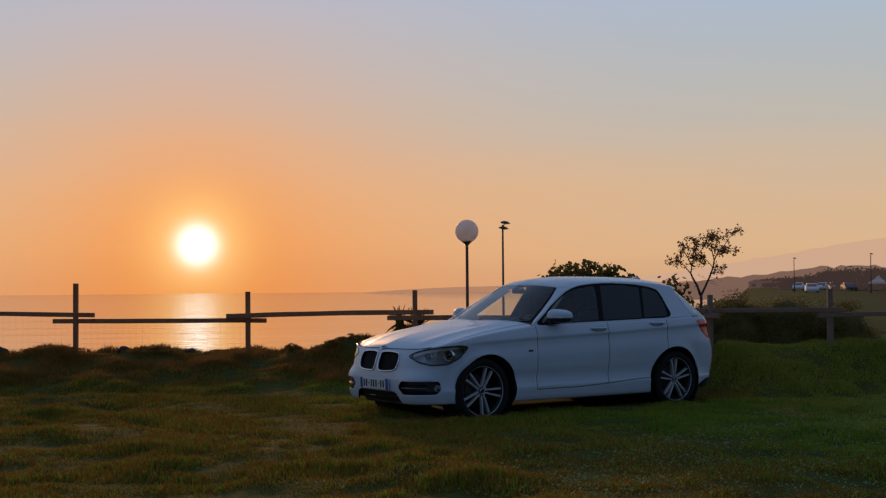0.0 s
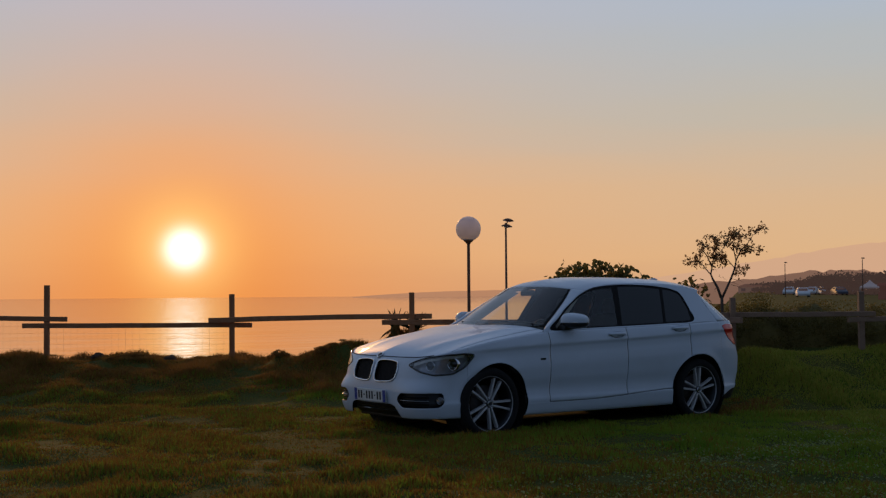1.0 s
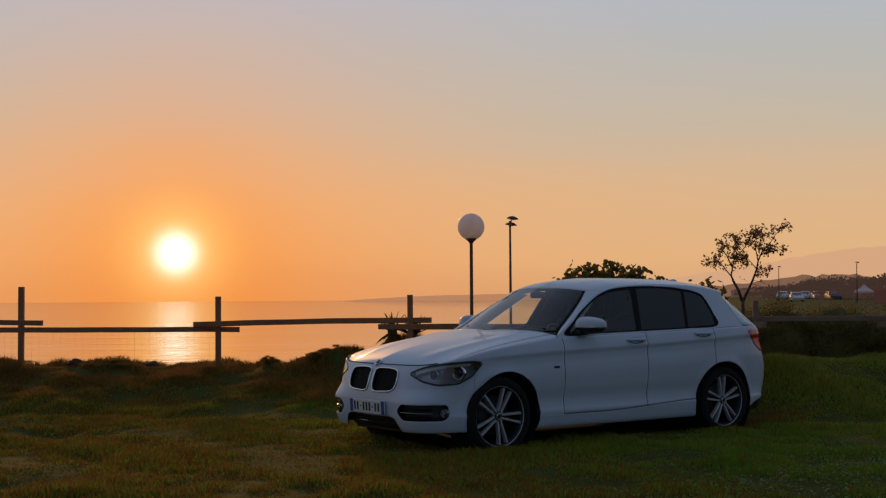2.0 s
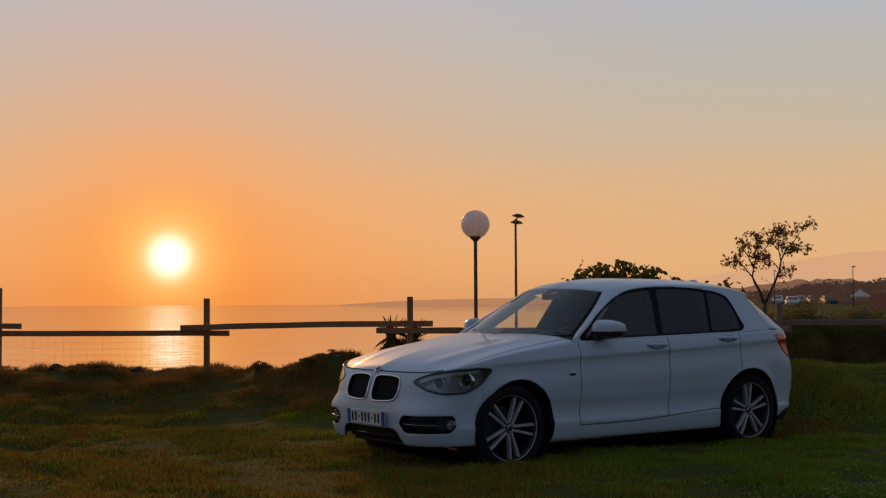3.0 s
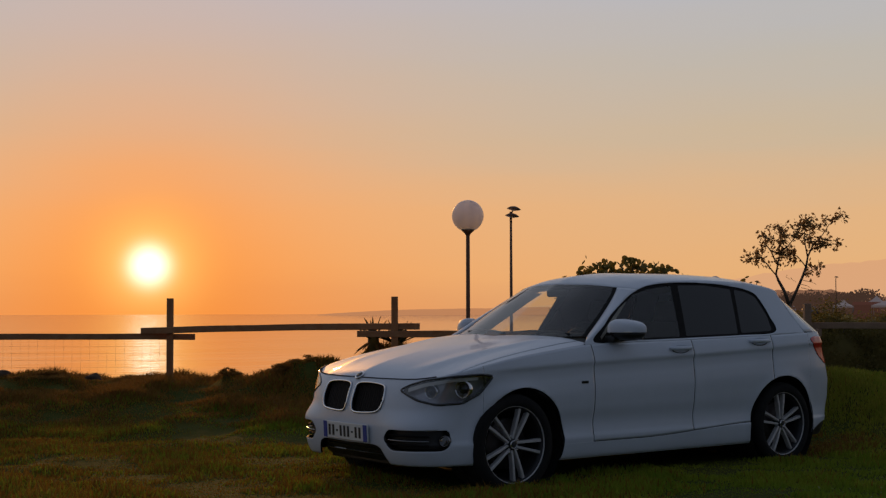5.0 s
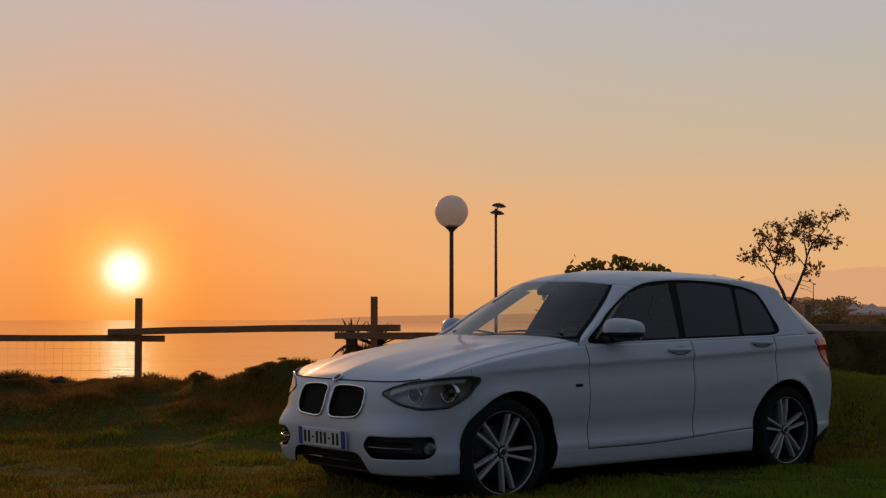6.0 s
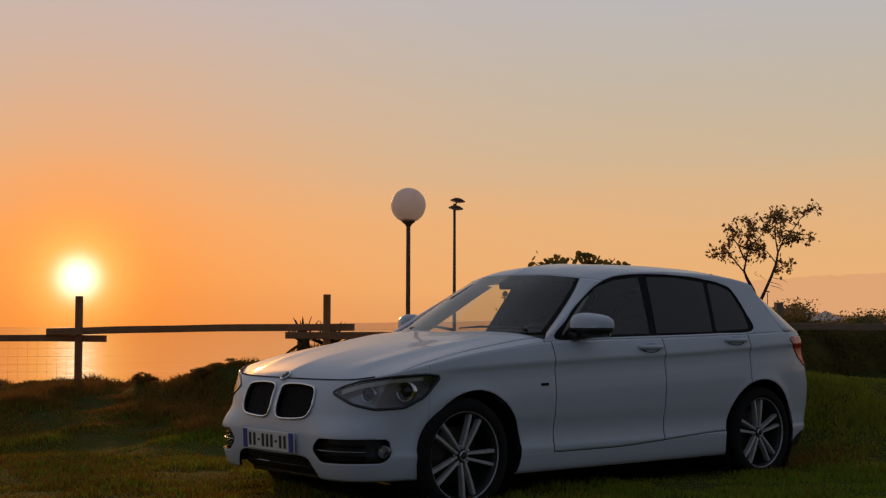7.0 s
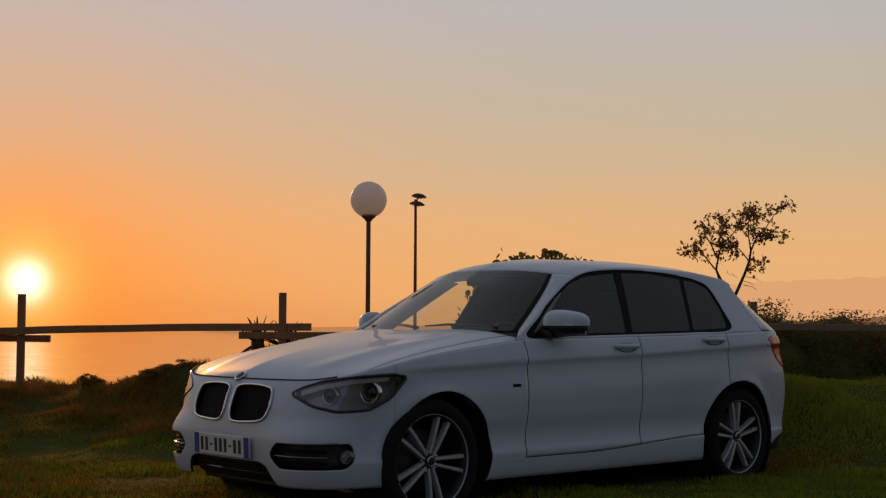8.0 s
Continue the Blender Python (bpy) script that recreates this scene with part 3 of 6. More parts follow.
def tube_on(bm, surf, poly, r, offset, sides=6, closed=True):
    pts = []
    for u, v in poly:
        e = 0.004
        n = (surf(u + e, v) - surf(u - e, v)).cross(surf(u, v + e) - surf(u, v - e)).normalized()
        p = surf(u, v)
        if n.dot(p - Vector((0.1, 0, 0.7))) < 0:
            n = -n
        pts.append(p + n * offset)
    if closed:
        pts.append(pts[0])
    add_tube(bm, pts, r, sides, cap=not closed)


def both_sides(name, verts, faces, mat, car, label="", lip=0.0, smooth=True):
    """The same part on the left and on the right."""
    out = []
    for mir in ("", "right"):
        out.append(part(name, mesh_of(verts, faces, mir, lip), mat, car, label, smooth))
    return out


def flip(bm):
    for v in bm.verts:
        v.co.y = -v.co.y
    bmesh.ops.reverse_faces(bm, faces=bm.faces)
    return bm


def build_wheel(car, x, sgn, start=0.0):
    """A wheel with twin-spoke alloy, its outer face towards y = -1 before it is mirrored."""
    face = Matrix.Rotation(radians(90), 4, "X")  # z of the lathe to -y
    R, y0 = 0.317, 0.105
    rim = part("wheel", lathe([(0.242, -0.10), (0.240, 0.085), (0.235, 0.098), (0.230, 0.096), (0.222, 0.06), (0.205, 0.0), (0.205, -0.10)], 48, face), M_RIMD, car, "dark alloy wheel with bright twin spokes", True)
    rim.matrix_local = pose(x, sgn * -0.742, 0.317, 0, 0, 180 if sgn < 0 else 0) @ Matrix.Scale(1.05 if x < 0 else 1.0, 4)
    part("tyre", lathe([(0.238, -0.11), (0.25, -0.118), (0.285, -0.116), (0.306, -0.104), (0.315, -0.08), (R, -0.04), (0.314, -0.038), (0.314, -0.03), (R, -0.028), (R, 0.028), (0.314, 0.03), (0.314, 0.038),
                        (R, 0.04), (0.315, 0.08), (0.306, 0.104), (0.285, 0.116), (0.25, 0.118), (0.241, 0.110), (0.238, 0.095)], 64, face), M_RUBBER, rim, "", True)
    part("rim_lip", lathe([(0.240, 0.097), (0.241, 0.104), (0.239, 0.107), (0.2355, 0.104), (0.235, 0.096)], 64, face), M_ALU, rim, "bright machined rim edge", True)
    part("brake_disc", lathe([(0.0, 0.012), (0.155, 0.012), (0.158, 0.008), (0.158, -0.012), (0.0, -0.012)], 40, face), M_DISC, rim, "grey steel disc", True)
    for k in range(5):
        a0 = radians(start + 72 * k)
        for side_ in (-1, 1):
            bm, rows = bmesh.new(), []
            for t in (0.0, 0.18, 0.4, 0.65, 0.85, 1.0):
                r = 0.034 + t * 0.198
                off = side_ * (0.013 + 0.026 * t)
                w = 0.0078 + 0.0025 * t + 0.006 * max(0, t - 0.8)
                yf = -(0.082 + 0.016 * math.sin(t * math.pi * 0.6) - 0.012 * t)
                er, et = Vector((math.cos(a0), 0, math.sin(a0))), Vector((-math.sin(a0), 0, math.cos(a0)))
                c = er * r + et * off
                rows.append([bm.verts.new(c + et * w + Vector((0, yf + 0.004, 0))), bm.verts.new(c + et * (w - 0.003) + Vector((0, yf, 0))), bm.verts.new(c - et * (w - 0.003) + Vector((0, yf, 0))),
                             bm.verts.new(c - et * w + Vector((0, yf + 0.004, 0))), bm.verts.new(c - et * w * 1.1 + Vector((0, yf + 0.035, 0))), bm.verts.new(c + et * w * 1.1 + Vector((0, yf + 0.035, 0)))])
            for p, q in zip(rows, rows[1:]):
                for i in range(6):
                    bm.faces.new((p[i], p[(i + 1) % 6], q[(i + 1) % 6], q[i]))
            bm.faces.new(rows[0][::-1]), bm.faces.new(rows[-1])
            part("spoke", bm, M_ALU, rim)
        bm = bmesh.new()
        er = Vector((math.cos(a0 + 0.63), 0, math.sin(a0 + 0.63)))
        add_lathe(bm, [(0.0, 0.078), (0.006, 0.076), (0.007, 0.06)], 8, Matrix.Translation(er * 0.052) @ face)
        part("wheel_bolt", bm, M_CHROME, rim)
    part("hub", lathe([(0.0, 0.076), (0.040, 0.074), (0.050, 0.066), (0.056, 0.04)], 30, face), M_RIMD, rim, "", True)
    part("hub_cap", lathe([(0.0, 0.095), (0.020, 0.094), (0.027, 0.089), (0.029, 0.070)], 24, face), M_RIMD, rim, "small dark round cap", True)
    part("cap_ring", lathe([(0.021, 0.0945), (0.023, 0.0965), (0.0265, 0.0945), (0.028, 0.089)], 28, face), M_CHROME, rim, "thin bright ring", True)
    return rim


def build_headlamp(car, outline, mir):
    def fin(bm):
        return flip(bm) if mir else bm

    us, vs = np.arange(0.46, 1.25, 0.012), np.arange(0.56, 0.82, 0.012)
    v, f = sheet(us, vs, body, keep=outline, offset=-0.055)
    house = part("headlight", mesh_of(v, f, "right" if mir else ""), M_LAMPIN, car, "almond-shaped clear headlight with two round projectors", True)
    bm = bmesh.new()
    # wall from the skin down to the housing
    n = len(outline)
    for off in ((0.0, -0.056),):
        rings = []
        for o in off:
            ring = []
            for u, w in outline:
                e = 0.004
                nn = (body(u + e, w) - body(u - e, w)).cross(body(u, w + e) - body(u, w - e)).normalized()
                p = body(u, w)
                if nn.dot(p - Vector((0.1, 0, 0.7))) < 0:
                    nn = -nn
                ring.append(bm.verts.new(p + nn * o))
            rings.append(ring)
        for k in range(n):
            bm.faces.new((rings[0][k], rings[0][(k + 1) % n], rings[1][(k + 1) % n], rings[1][k]))
    part("lamp_wall", fin(bm), M_LAMPIN, house)
    bm = bmesh.new()
    tube_on(bm, body, outline, 0.0085, -0.001)
    part("lamp_seal", fin(bm), M_GLOSSB, house, "thin black surround", True)
    v, f = sheet(us, vs, body, keep=outline, offset=0.003)
    part("lens", mesh_of(v, f, "right" if mir else ""), M_LENS, house, "clear plastic lens", True)
    # projectors
    for (u, w), r in (((0.965, 0.690), 0.058), ((0.745, 0.674), 0.046)):
        p = body(u, w)
        ahead = Vector((-0.93, -0.36, 0.02)).normalized()
        m = Matrix.Translation(p - ahead * 0.055) @ ahead.to_track_quat("Z", "Y").to_matrix().to_4x4()
        bm = lathe([(r, 0.0), (r, 0.03), (r * 0.9, 0.034), (r * 0.86, 0.022), (r * 0.72, 0.014)], 28, m)
        part("projector_ring", fin(bm), M_CHROME, house, "bright ring", True)
        bm = lathe([(r * 0.72, 0.012), (r * 0.6, 0.026), (r * 0.35, 0.036), (0.0, 0.040)], 24, m)
        part("projector", fin(bm), M_GLOSSB, house, "dark glass projector", True)
    # light bar under the upper edge
    bm = bmesh.new()
    line = [(u, w - 0.014) for u, w in outline if 0.56 < u < 1.17 and w > 0.70 and w > 0.70 + 0.06 * (u - 0.56) / 0.4]
    line.sort()
    for (u0, w0), (u1, w1) in zip(line, line[1:]):
        if u1 - u0 < 1e-4:
            continue
        q = []
        for u, w, o in ((u0, w0, -0.004), (u1, w1, -0.004), (u1, w1 - 0.022, -0.012), (u0, w0 - 0.022, -0.012)):
            e = 0.004
            nn = (body(u + e, w) - body(u - e, w)).cross(body(u, w + e) - body(u, w - e)).normalized()
            p = body(u, w)
            if nn.dot(p - Vector((0.1, 0, 0.7))) < 0:
                nn = -nn
            q.append(bm.verts.new(p + nn * o))
        bm.faces.new(q)
    part("light_bar", fin(bm), M_PLATE, house, "pale light bar")
    return house


def build_seat(car, x, y, wide=0.48, high=1.18, bench=False):
    m = Matrix.Rotation(radians(18), 4, "Y")
    seat = part("seat", box((0.50, wide, 0.16), (x, y, 0.46), bevel=0.05, seg=3), M_SEAT, car, "dark cloth car seat", True)
    part("backrest", box((0.13, wide * 0.96, 0.62), (x + 0.33, y, 0.80), m, 0.05, 3), M_SEAT, seat, "", True)
    for dy in ((-0.35, 0.35) if bench else (0.0,)):
        part("headrest", box((0.10, 0.25, 0.17), (x + 0.46, y + dy, high), m, 0.04, 3), M_SEAT, seat, "", True)
    return seat


def build_car():
    car = empty("hatchback_car", "white five-door hatchback parked on rough grass", "car", (0, 0, -0.05))
    ds, dz = 0.016, 0.0165
    S = np.concatenate([np.arange(0, S_END, ds), [S_END]])
    sx = s_of_x
    archF = arch_outline(-1.272, 0.362, 0.372, 0.315)
    archR = arch_outline(1.325, 0.378, 0.372, 0.315)
    aF, aR = side_to_s(archF), side_to_s(archR)
    lamp = fillet([(0.506, 0.680), (0.585, 0.715), (0.72, 0.747), (0.925, 0.772), (1.11, 0.782), (1.208, 0.770), (1.105, 0.660), (0.985, 0.601), (0.80, 0.592), (0.66, 0.620)], 0.028)
    kidney = round_poly([(0.030, 0.640), (0.045, 0.703), (0.17, 0.716), (0.32, 0.706), (0.362, 0.680), (0.370, 0.60), (0.328, 0.538), (0.19, 0.522), (0.07, 0.524), (0.034, 0.560)], 6)
    fog = fillet([(0.412, 0.366), (0.468, 0.431), (0.888, 0.432), (0.902, 0.345), (0.852, 0.302), (0.488, 0.297)], 0.03)
    intake = fillet([(-0.3, 0.316), (0.31, 0.322), (0.375, 0.302), (0.470, 0.150), (-0.3, 0.150)], 0.03)
    tail = fillet([(sx(1.675), 0.966), (sx(1.75), 0.985), (sx(1.98), 0.975), (sx(2.06), 0.90), (sx(2.05), 0.765), (sx(1.90), 0.765), (sx(1.80), 0.83)], 0.03)
    g = 0.0026

    def panel(name, label, x0, x1, z0, z1, holes=(), mirror="", s0=None, s1=None, lip=0.014, keep=None):
        """A skin panel between two places along the side and two heights (numbers, or functions of x)."""
        a, b = (sx(x0) + g if s0 is None else s0), (sx(x1) - g if s1 is None else s1)
        us = np.concatenate([[a], S[(S > a + 0.004) & (S < b - 0.004)], [b]])
        zs = np.linspace(0, 1, max(3, int(round((1.0 - 0.18) / dz))))

        def place(u, w):
            x = float(np.interp(u, OUT_S, OUT[:, 0]))
            lo = z0(x) if callable(z0) else z0
            hi = z1(x) if callable(z1) else z1
            return lo + (hi - lo) * w

        # rows follow the panel's own lower and upper edge; outlines are cut in true height
        U, Wv = np.meshgrid(us, zs)
        P = np.array([(u, place(u, w)) for u, w in zip(U.ravel(), Wv.ravel())])
        gone = []
        for h in holes:
            lo_, hi_ = h.min(0), h.max(0)
            near = ((P >= lo_) & (P <= hi_)).all(1)
            ins = np.zeros(len(P), bool)
            ins[near] = inside(h, P[near])
            if ins.any():
                P[ins] = snap(h, P[ins])
            gone.append(ins)
        nu = len(us)
        faces = []
        for j in range(len(zs) - 1):
            for i in range(nu - 1):
                q = (j * nu + i, j * nu + i + 1, (j + 1) * nu + i + 1, (j + 1) * nu + i)
                if any(all(o[k] for k in q) for o in gone):
                    continue
                faces.append(q)
        used = sorted({k for q in faces for k in q})
        at = {k: n for n, k in enumerate(used)}
        verts = [body(*P[k]) for k in used]
        faces = [tuple(at[k] for k in q) for q in faces]
        if mirror == "both":
            return [part(name, mesh_of(verts, faces, "both", lip), M_WHITE, car, label, True)]
        return both_sides(name, verts, faces, M_WHITE, car, label, lip)

    x_bump = -1.60
    top = lambda x: top_edge(x)
    sillz = lambda x: 0.298 + 0.052 * smoothstep((x + 0.2) / 1.2)
    bumper = panel("front_bumper", "white front bumper with dark intakes", 0, x_bump, lambda x: 0.200, lambda x: top_edge(x) - 0.001, (lamp, kidney, fog, intake, aF), "both", s0=0.0, s1=sx(x_bump) - 0.0006)[0]
    panel("front_wing", "white front wing round the wheel arch", x_bump, -0.645, 0.195, lambda x: top_edge(x) - 0.001, (aF, lamp), s0=sx(x_bump) + 0.0006)
    fdoors = panel("front_door", "white front door", -0.645, 0.335, lambda x: sillz(x) + g, top)
    rdoors = panel("rear_door", "white rear door", 0.335, 1.20, lambda x: sillz(x) + g, top, (aR,))
    panel("rear_quarter", "white rear quarter panel round the wheel arch", 1.20, 1.66, 0.20, top, (aR, tail), s1=sx(1.66) - 0.0006)
    panel("rear_bumper", "white rear bumper", 1.66, 0, lambda x: 0.22 + 0.09 * smoothstep((x - 1.62) / 0.3), 0.6245, (aR,), "both", s0=sx(1.66) + 0.0006, s1=S_END, lip=0.0)
    panel("tailgate", "white tailgate with wrapped lamps", 1.66, 0, 0.6245, top, (tail,), "both", s0=sx(1.66) + 0.0006, s1=S_END, lip=0.0)
    panel("side_sill", "white side sill", -0.95, 1.0, 0.185, lambda x: sillz(x) - g, (aF, aR))

    # dark shell under the seams
    v, f = sheet(S[::2], np.arange(0.20, 0.955, 0.03), lambda s, z: body(s, min(z, top_edge(np.interp(s, OUT_S, OUT[:, 0])) - 0.02)), holes=(lamp, kidney, fog, intake, aF, aR), offset=-0.006)
    part("inner_shell", mesh_of(v, f, "both"), M_BLACKP, car, "", True)

    # bonnet and wing tops
    s_c = sx(-1.62)
    a0 = lambda u: body(s_c * u, top_edge(np.interp(s_c * u, OUT_S, OUT[:, 0])))
    s_d = sx(-0.645)
    b1 = lambda w: body(s_c + (s_d - s_c) * w, top_edge(np.interp(s_c + (s_d - s_c) * w, OUT_S, OUT[:, 0])))
    nose, wing_end = a0(0.0), b1(1.0)
    a1 = blend([(-0.845, 0, 1.010), (-0.81, -0.35, 1.007), (-0.735, -0.62, 0.996), tuple(wing_end)])
    b0 = blend([tuple(nose), (-1.955, 0, 0.785), (-1.84, 0, 0.832), (-1.6, 0, 0.892), (-1.3, 0, 0.945), (-0.845, 0, 1.010)])
    nu, nv = 48, 44
    P = coons(a0, a1, b0, b1, nu, nv, 0.004)
    for j, row in enumerate(P):
        for i, p in enumerate(row):
            u, w = i / nu, j / nv
            p.z += (b0(w).z - b1(w).z) * 0.9 * u * (1 - u)
            fold = 0.40 + 0.28 * w
            p.z += 0.010 * math.exp(-(((u - fold) / 0.09) ** 2)) * smoothstep(w * 4) * smoothstep((1 - w) * 5) * (1.0 if u > fold else 0.8)
    cut = lambda w: 0.835 + 0.055 * w

    def grid_part(name, rows, mat, label, mirror="both", lip=0.012, parent=None):
        v, f = [], []
        n = len(rows[0])
        for r in rows:
            v += r
        for j in range(len(rows) - 1):
            for i in range(n - 1):
                f.append((j * n + i, j * n + i + 1, (j + 1) * n + i + 1, (j + 1) * n + i))
        if mirror == "both":
            return [part(name, mesh_of(v, f, "both", lip), mat, parent or car, label, True)]
        return both_sides(name, v, f, mat, parent or car, label, lip)

    def cols(rows, lo, hi, n):
        """The rows resampled between two fractions across."""
        out = []
        for j, r in enumerate(rows):
            w = j / (len(rows) - 1)
            a, b = (lo(w) if callable(lo) else lo), (hi(w) if callable(hi) else hi)
            line = []
            for k in range(n + 1):
                t = (a + (b - a) * k / n) * (len(r) - 1)
                i = min(int(t), len(r) - 2)
                line.append(r[i].lerp(r[i + 1], t - i))
            out.append(line)
        return out

    grid_part("bonnet", cols(P, 0.0, cut, 40), M_WHITE, "white creased bonnet")
    bm = bmesh.new()
    for sgn in (1, -1):
        line = [body(s_, top_edge(np.interp(s_, OUT_S, OUT[:, 0])) + 0.001) for s_ in np.linspace(0.0, 0.80, 40)]
        add_tube(bm, [Vector((p.x, p.y * sgn, p.z)) for p in line], 0.0042, 6)
    part("bonnet_gap", bm, M_LIP, car, "dark gap along the bonnet's front edge")
    grid_part("wing_top", cols(P, lambda w: cut(w) + 0.006, 1.0, 8), M_WHITE, "", "", 0.0)
    under = [[p + Vector((0, 0, -0.014)) for p in r] for r in cols(P[1:-1], 0.0, 0.985, 20)]
    grid_part("bonnet_lining", under, M_BLACKP, "", lip=0.0)

    # windscreen, pillars, roof
    ws_edge = blend([(-0.60, -0.735, 1.012), (-0.40, -0.668, 1.152), (-0.24, -0.605, 1.268), (-0.12, -0.540, 1.358)])
    ws_base = blend([(-0.80, 0, 1.012), (-0.765, -0.35, 1.010), (-0.69, -0.60, 1.010), (-0.60, -0.735, 1.012)])
    header = blend([(-0.235, 0, 1.388), (-0.205, -0.28, 1.383), (-0.16, -0.45, 1.370), (-0.12, -0.540, 1.358)])
    ws_mid = blend([(-0.80, 0, 1.012), (-0.60, 0, 1.152), (-0.41, 0, 1.286), (-0.235, 0, 1.388)])
    W = coons(ws_base, header, ws_mid, ws_edge, 30, 26)
    grid_part("windscreen", W, M_GLASS, "raked clear windscreen reflecting the sky", lip=0.0)
    band = [[p + Vector((0, 0, 0.001)) for p in r] for r in cols(W, 0.955, 1.0, 3)]
    grid_part("windscreen_edge", band, M_SLAT, "", "", 0.0)
    trim = [[ws_edge(t) + Vector((0.006 + 0.165 * w, 0.004 + 0.035 * w, -0.010 - 0.020 * w)) for w in (0.0, 0.35, 0.7, 1.0)] for t in np.linspace(0.0, 1, 20)]
    grid_part("pillar_trim", trim, M_TRIM, "pale cloth trim inside the windscreen pillar", "", 0.0)
    rail_f = lambda t: rail(-0.70 + 0.70 * t)
    A = coons(rail_f, ws_edge, lambda t: rail_f(0.0).lerp(ws_edge(0.0), t), lambda t: rail_f(1.0).lerp(ws_edge(1.0), t), 26, 4)
    for row in A[1:-1]:
        for p in row:
            p.y -= 0.004
            p.z += 0.004
    grid_part("windscreen_pillar", A, M_WHITE, "white windscreen pillar", "")
    r_front = blend([(-0.235, 0, 1.388), (-0.205, -0.28, 1.383), (-0.16, -0.45, 1.370), (-0.12, -0.540, 1.358), tuple(rail(0.0))])
    r_side = lambda t: rail(1.500 * t)
    r_back = blend([(1.65, 0, 1.406), (1.635, -0.3, 1.397), (1.585, -0.47, 1.376), tuple(rail(1.50))])
    r_mid = blend([(x, 0, mid_roof(x)) for x in np.linspace(-0.235, 1.65, 16)])
    Rf = coons(r_front, r_back, r_mid, r_side, 30, 44, 0.002)
    grid_part("roof", Rf, M_WHITE, "white roof running into a small rear spoiler", lip=0.02)
    # small spoiler over the rear window
    sp = bmesh.new()
    rings = []
    for t in np.linspace(-1, 1, 41):
        p = r_back(abs(t))
        p = Vector((p.x, p.y if t >= 0 else -p.y, p.z))
        out_ = 0.115 * (1 - 0.60 * abs(t) ** 6)
        prof = [(-0.015, 0.001), (out_ * 0.5, -0.008), (out_ - 0.006, -0.020), (out_, -0.027), (out_ - 0.010, -0.036), (-0.015, -0.030)]
        rings.append([sp.verts.new(p + Vector((a, 0, b))) for a, b in prof])
    for p, q in zip(rings, rings[1:]):
        for i in range(6):
            sp.faces.new((p[i], p[(i + 1) % 6], q[(i + 1) % 6], q[i]))
    sp.faces.new(rings[0][::-1]), sp.faces.new(rings[-1])
    bmesh.ops.recalc_face_normals(sp, faces=sp.faces)
    part("spoiler", sp, M_WHITE, car, "white roof spoiler", True)
    grid_part("headliner", [[p + Vector((0, 0, -0.03)) for p in r] for r in Rf[1:-1:2]], M_TRIM, "", lip=0.0)
    hb = lambda t: body(S_END - (S_END - sx(1.63)) * t, top_edge(2.0))
    hs = blend([tuple(rail(1.50)), tuple(rail(1.53)), tuple(rail(1.58)), tuple(hb(1.0))])
    hm = blend([(1.65, 0, 1.404), (1.83, 0, 1.20), tuple(hb(0.0))])
    H = coons(r_back, hb, hm, hs, 20, 12)
    grid_part("rear_window", cols(H, 0.0, 0.86, 14), M_GLASSR, "dark rear window", lip=0.0)
    grid_part("rear_pillar", cols(H, 0.86, 1.0, 5), M_WHITE, "", "")

    # flank of the glasshouse with its window opening
    dlo = round_poly([(-0.605, 0.972), (-0.46, 1.092), (-0.30, 1.205), (-0.07, 1.328), (0.15, 1.378), (0.45, 1.400), (0.80, 1.396), (1.05, 1.372), (1.18, 1.346), (1.258, 1.302), (1.292, 1.15), (1.272, 1.024), (0.9, 1.004), (0.3, 0.990), (-0.2, 0.980)], 8)
    xs = np.append(np.arange(-0.70, 1.625, 0.016), 1.63)
    zf = np.linspace(0, 1, 26)
    U, Wv = np.meshgrid(xs, zf)
    Pq = np.array([(x, top_edge(x) + (max(rail_z(x), top_edge(x) + 0.001) - top_edge(x)) * w) for x, w in zip(U.ravel(), Wv.ravel())])
    ins = inside(dlo, Pq)
    Pq[ins] = snap(dlo, Pq[ins])
    n = len(xs)
    fq = [(j * n + i, j * n + i + 1, (j + 1) * n + i + 1, (j + 1) * n + i) for j in range(len(zf) - 1) for i in range(n - 1)]
    fq = [q for q in fq if not all(ins[k] for k in q)]
    used = sorted({k for q in fq for k in q})
    at = {k: m_ for m_, k in enumerate(used)}
    both_sides("side_frame", [side(*Pq[k]) for k in used], [tuple(at[k] for k in q) for q in fq], M_WHITE, car, "white roof rail and pillars", 0.012)
    panes = {"front_window": fillet([(-0.555, 0.990), (-0.40, 1.112), (-0.25, 1.213), (-0.06, 1.309), (0.12, 1.352), (0.365, 1.378), (0.245, 1.004)], 0.012),
             "rear_window_pane": fillet([(0.31, 1.006), (0.445, 1.381), (0.72, 1.384), (0.995, 1.356), (0.862, 1.018)], 0.012),
             "quarter_window": fillet([(0.90, 1.020), (1.036, 1.354), (1.15, 1.336), (1.236, 1.298), (1.268, 1.15), (1.250, 1.036)], 0.022)}
    xs2, zs2 = np.arange(-0.62, 1.33, 0.0135), np.arange(0.965, 1.41, 0.0135)
    v, f = sheet(xs2, zs2, side, keep=dlo, holes=list(panes.values()), offset=-0.006)
    both_sides("window_surround", v, f, M_SLAT, car, "gloss black window surround", 0.012)
    for name, poly in panes.items():
        v, f = sheet(xs2, zs2, side, keep=poly.mean(0) + (poly - poly.mean(0)) * 1.0, offset=-0.005)
        both_sides("front_window" if name == "front_window" else "rear_side_window", v, f, M_GLASSF if name == "front_window" else M_GLASSR, car, "tinted side window", 0.0, False)

    # lamps
    for mir in (False, True):
        build_headlamp(car, lamp, mir)
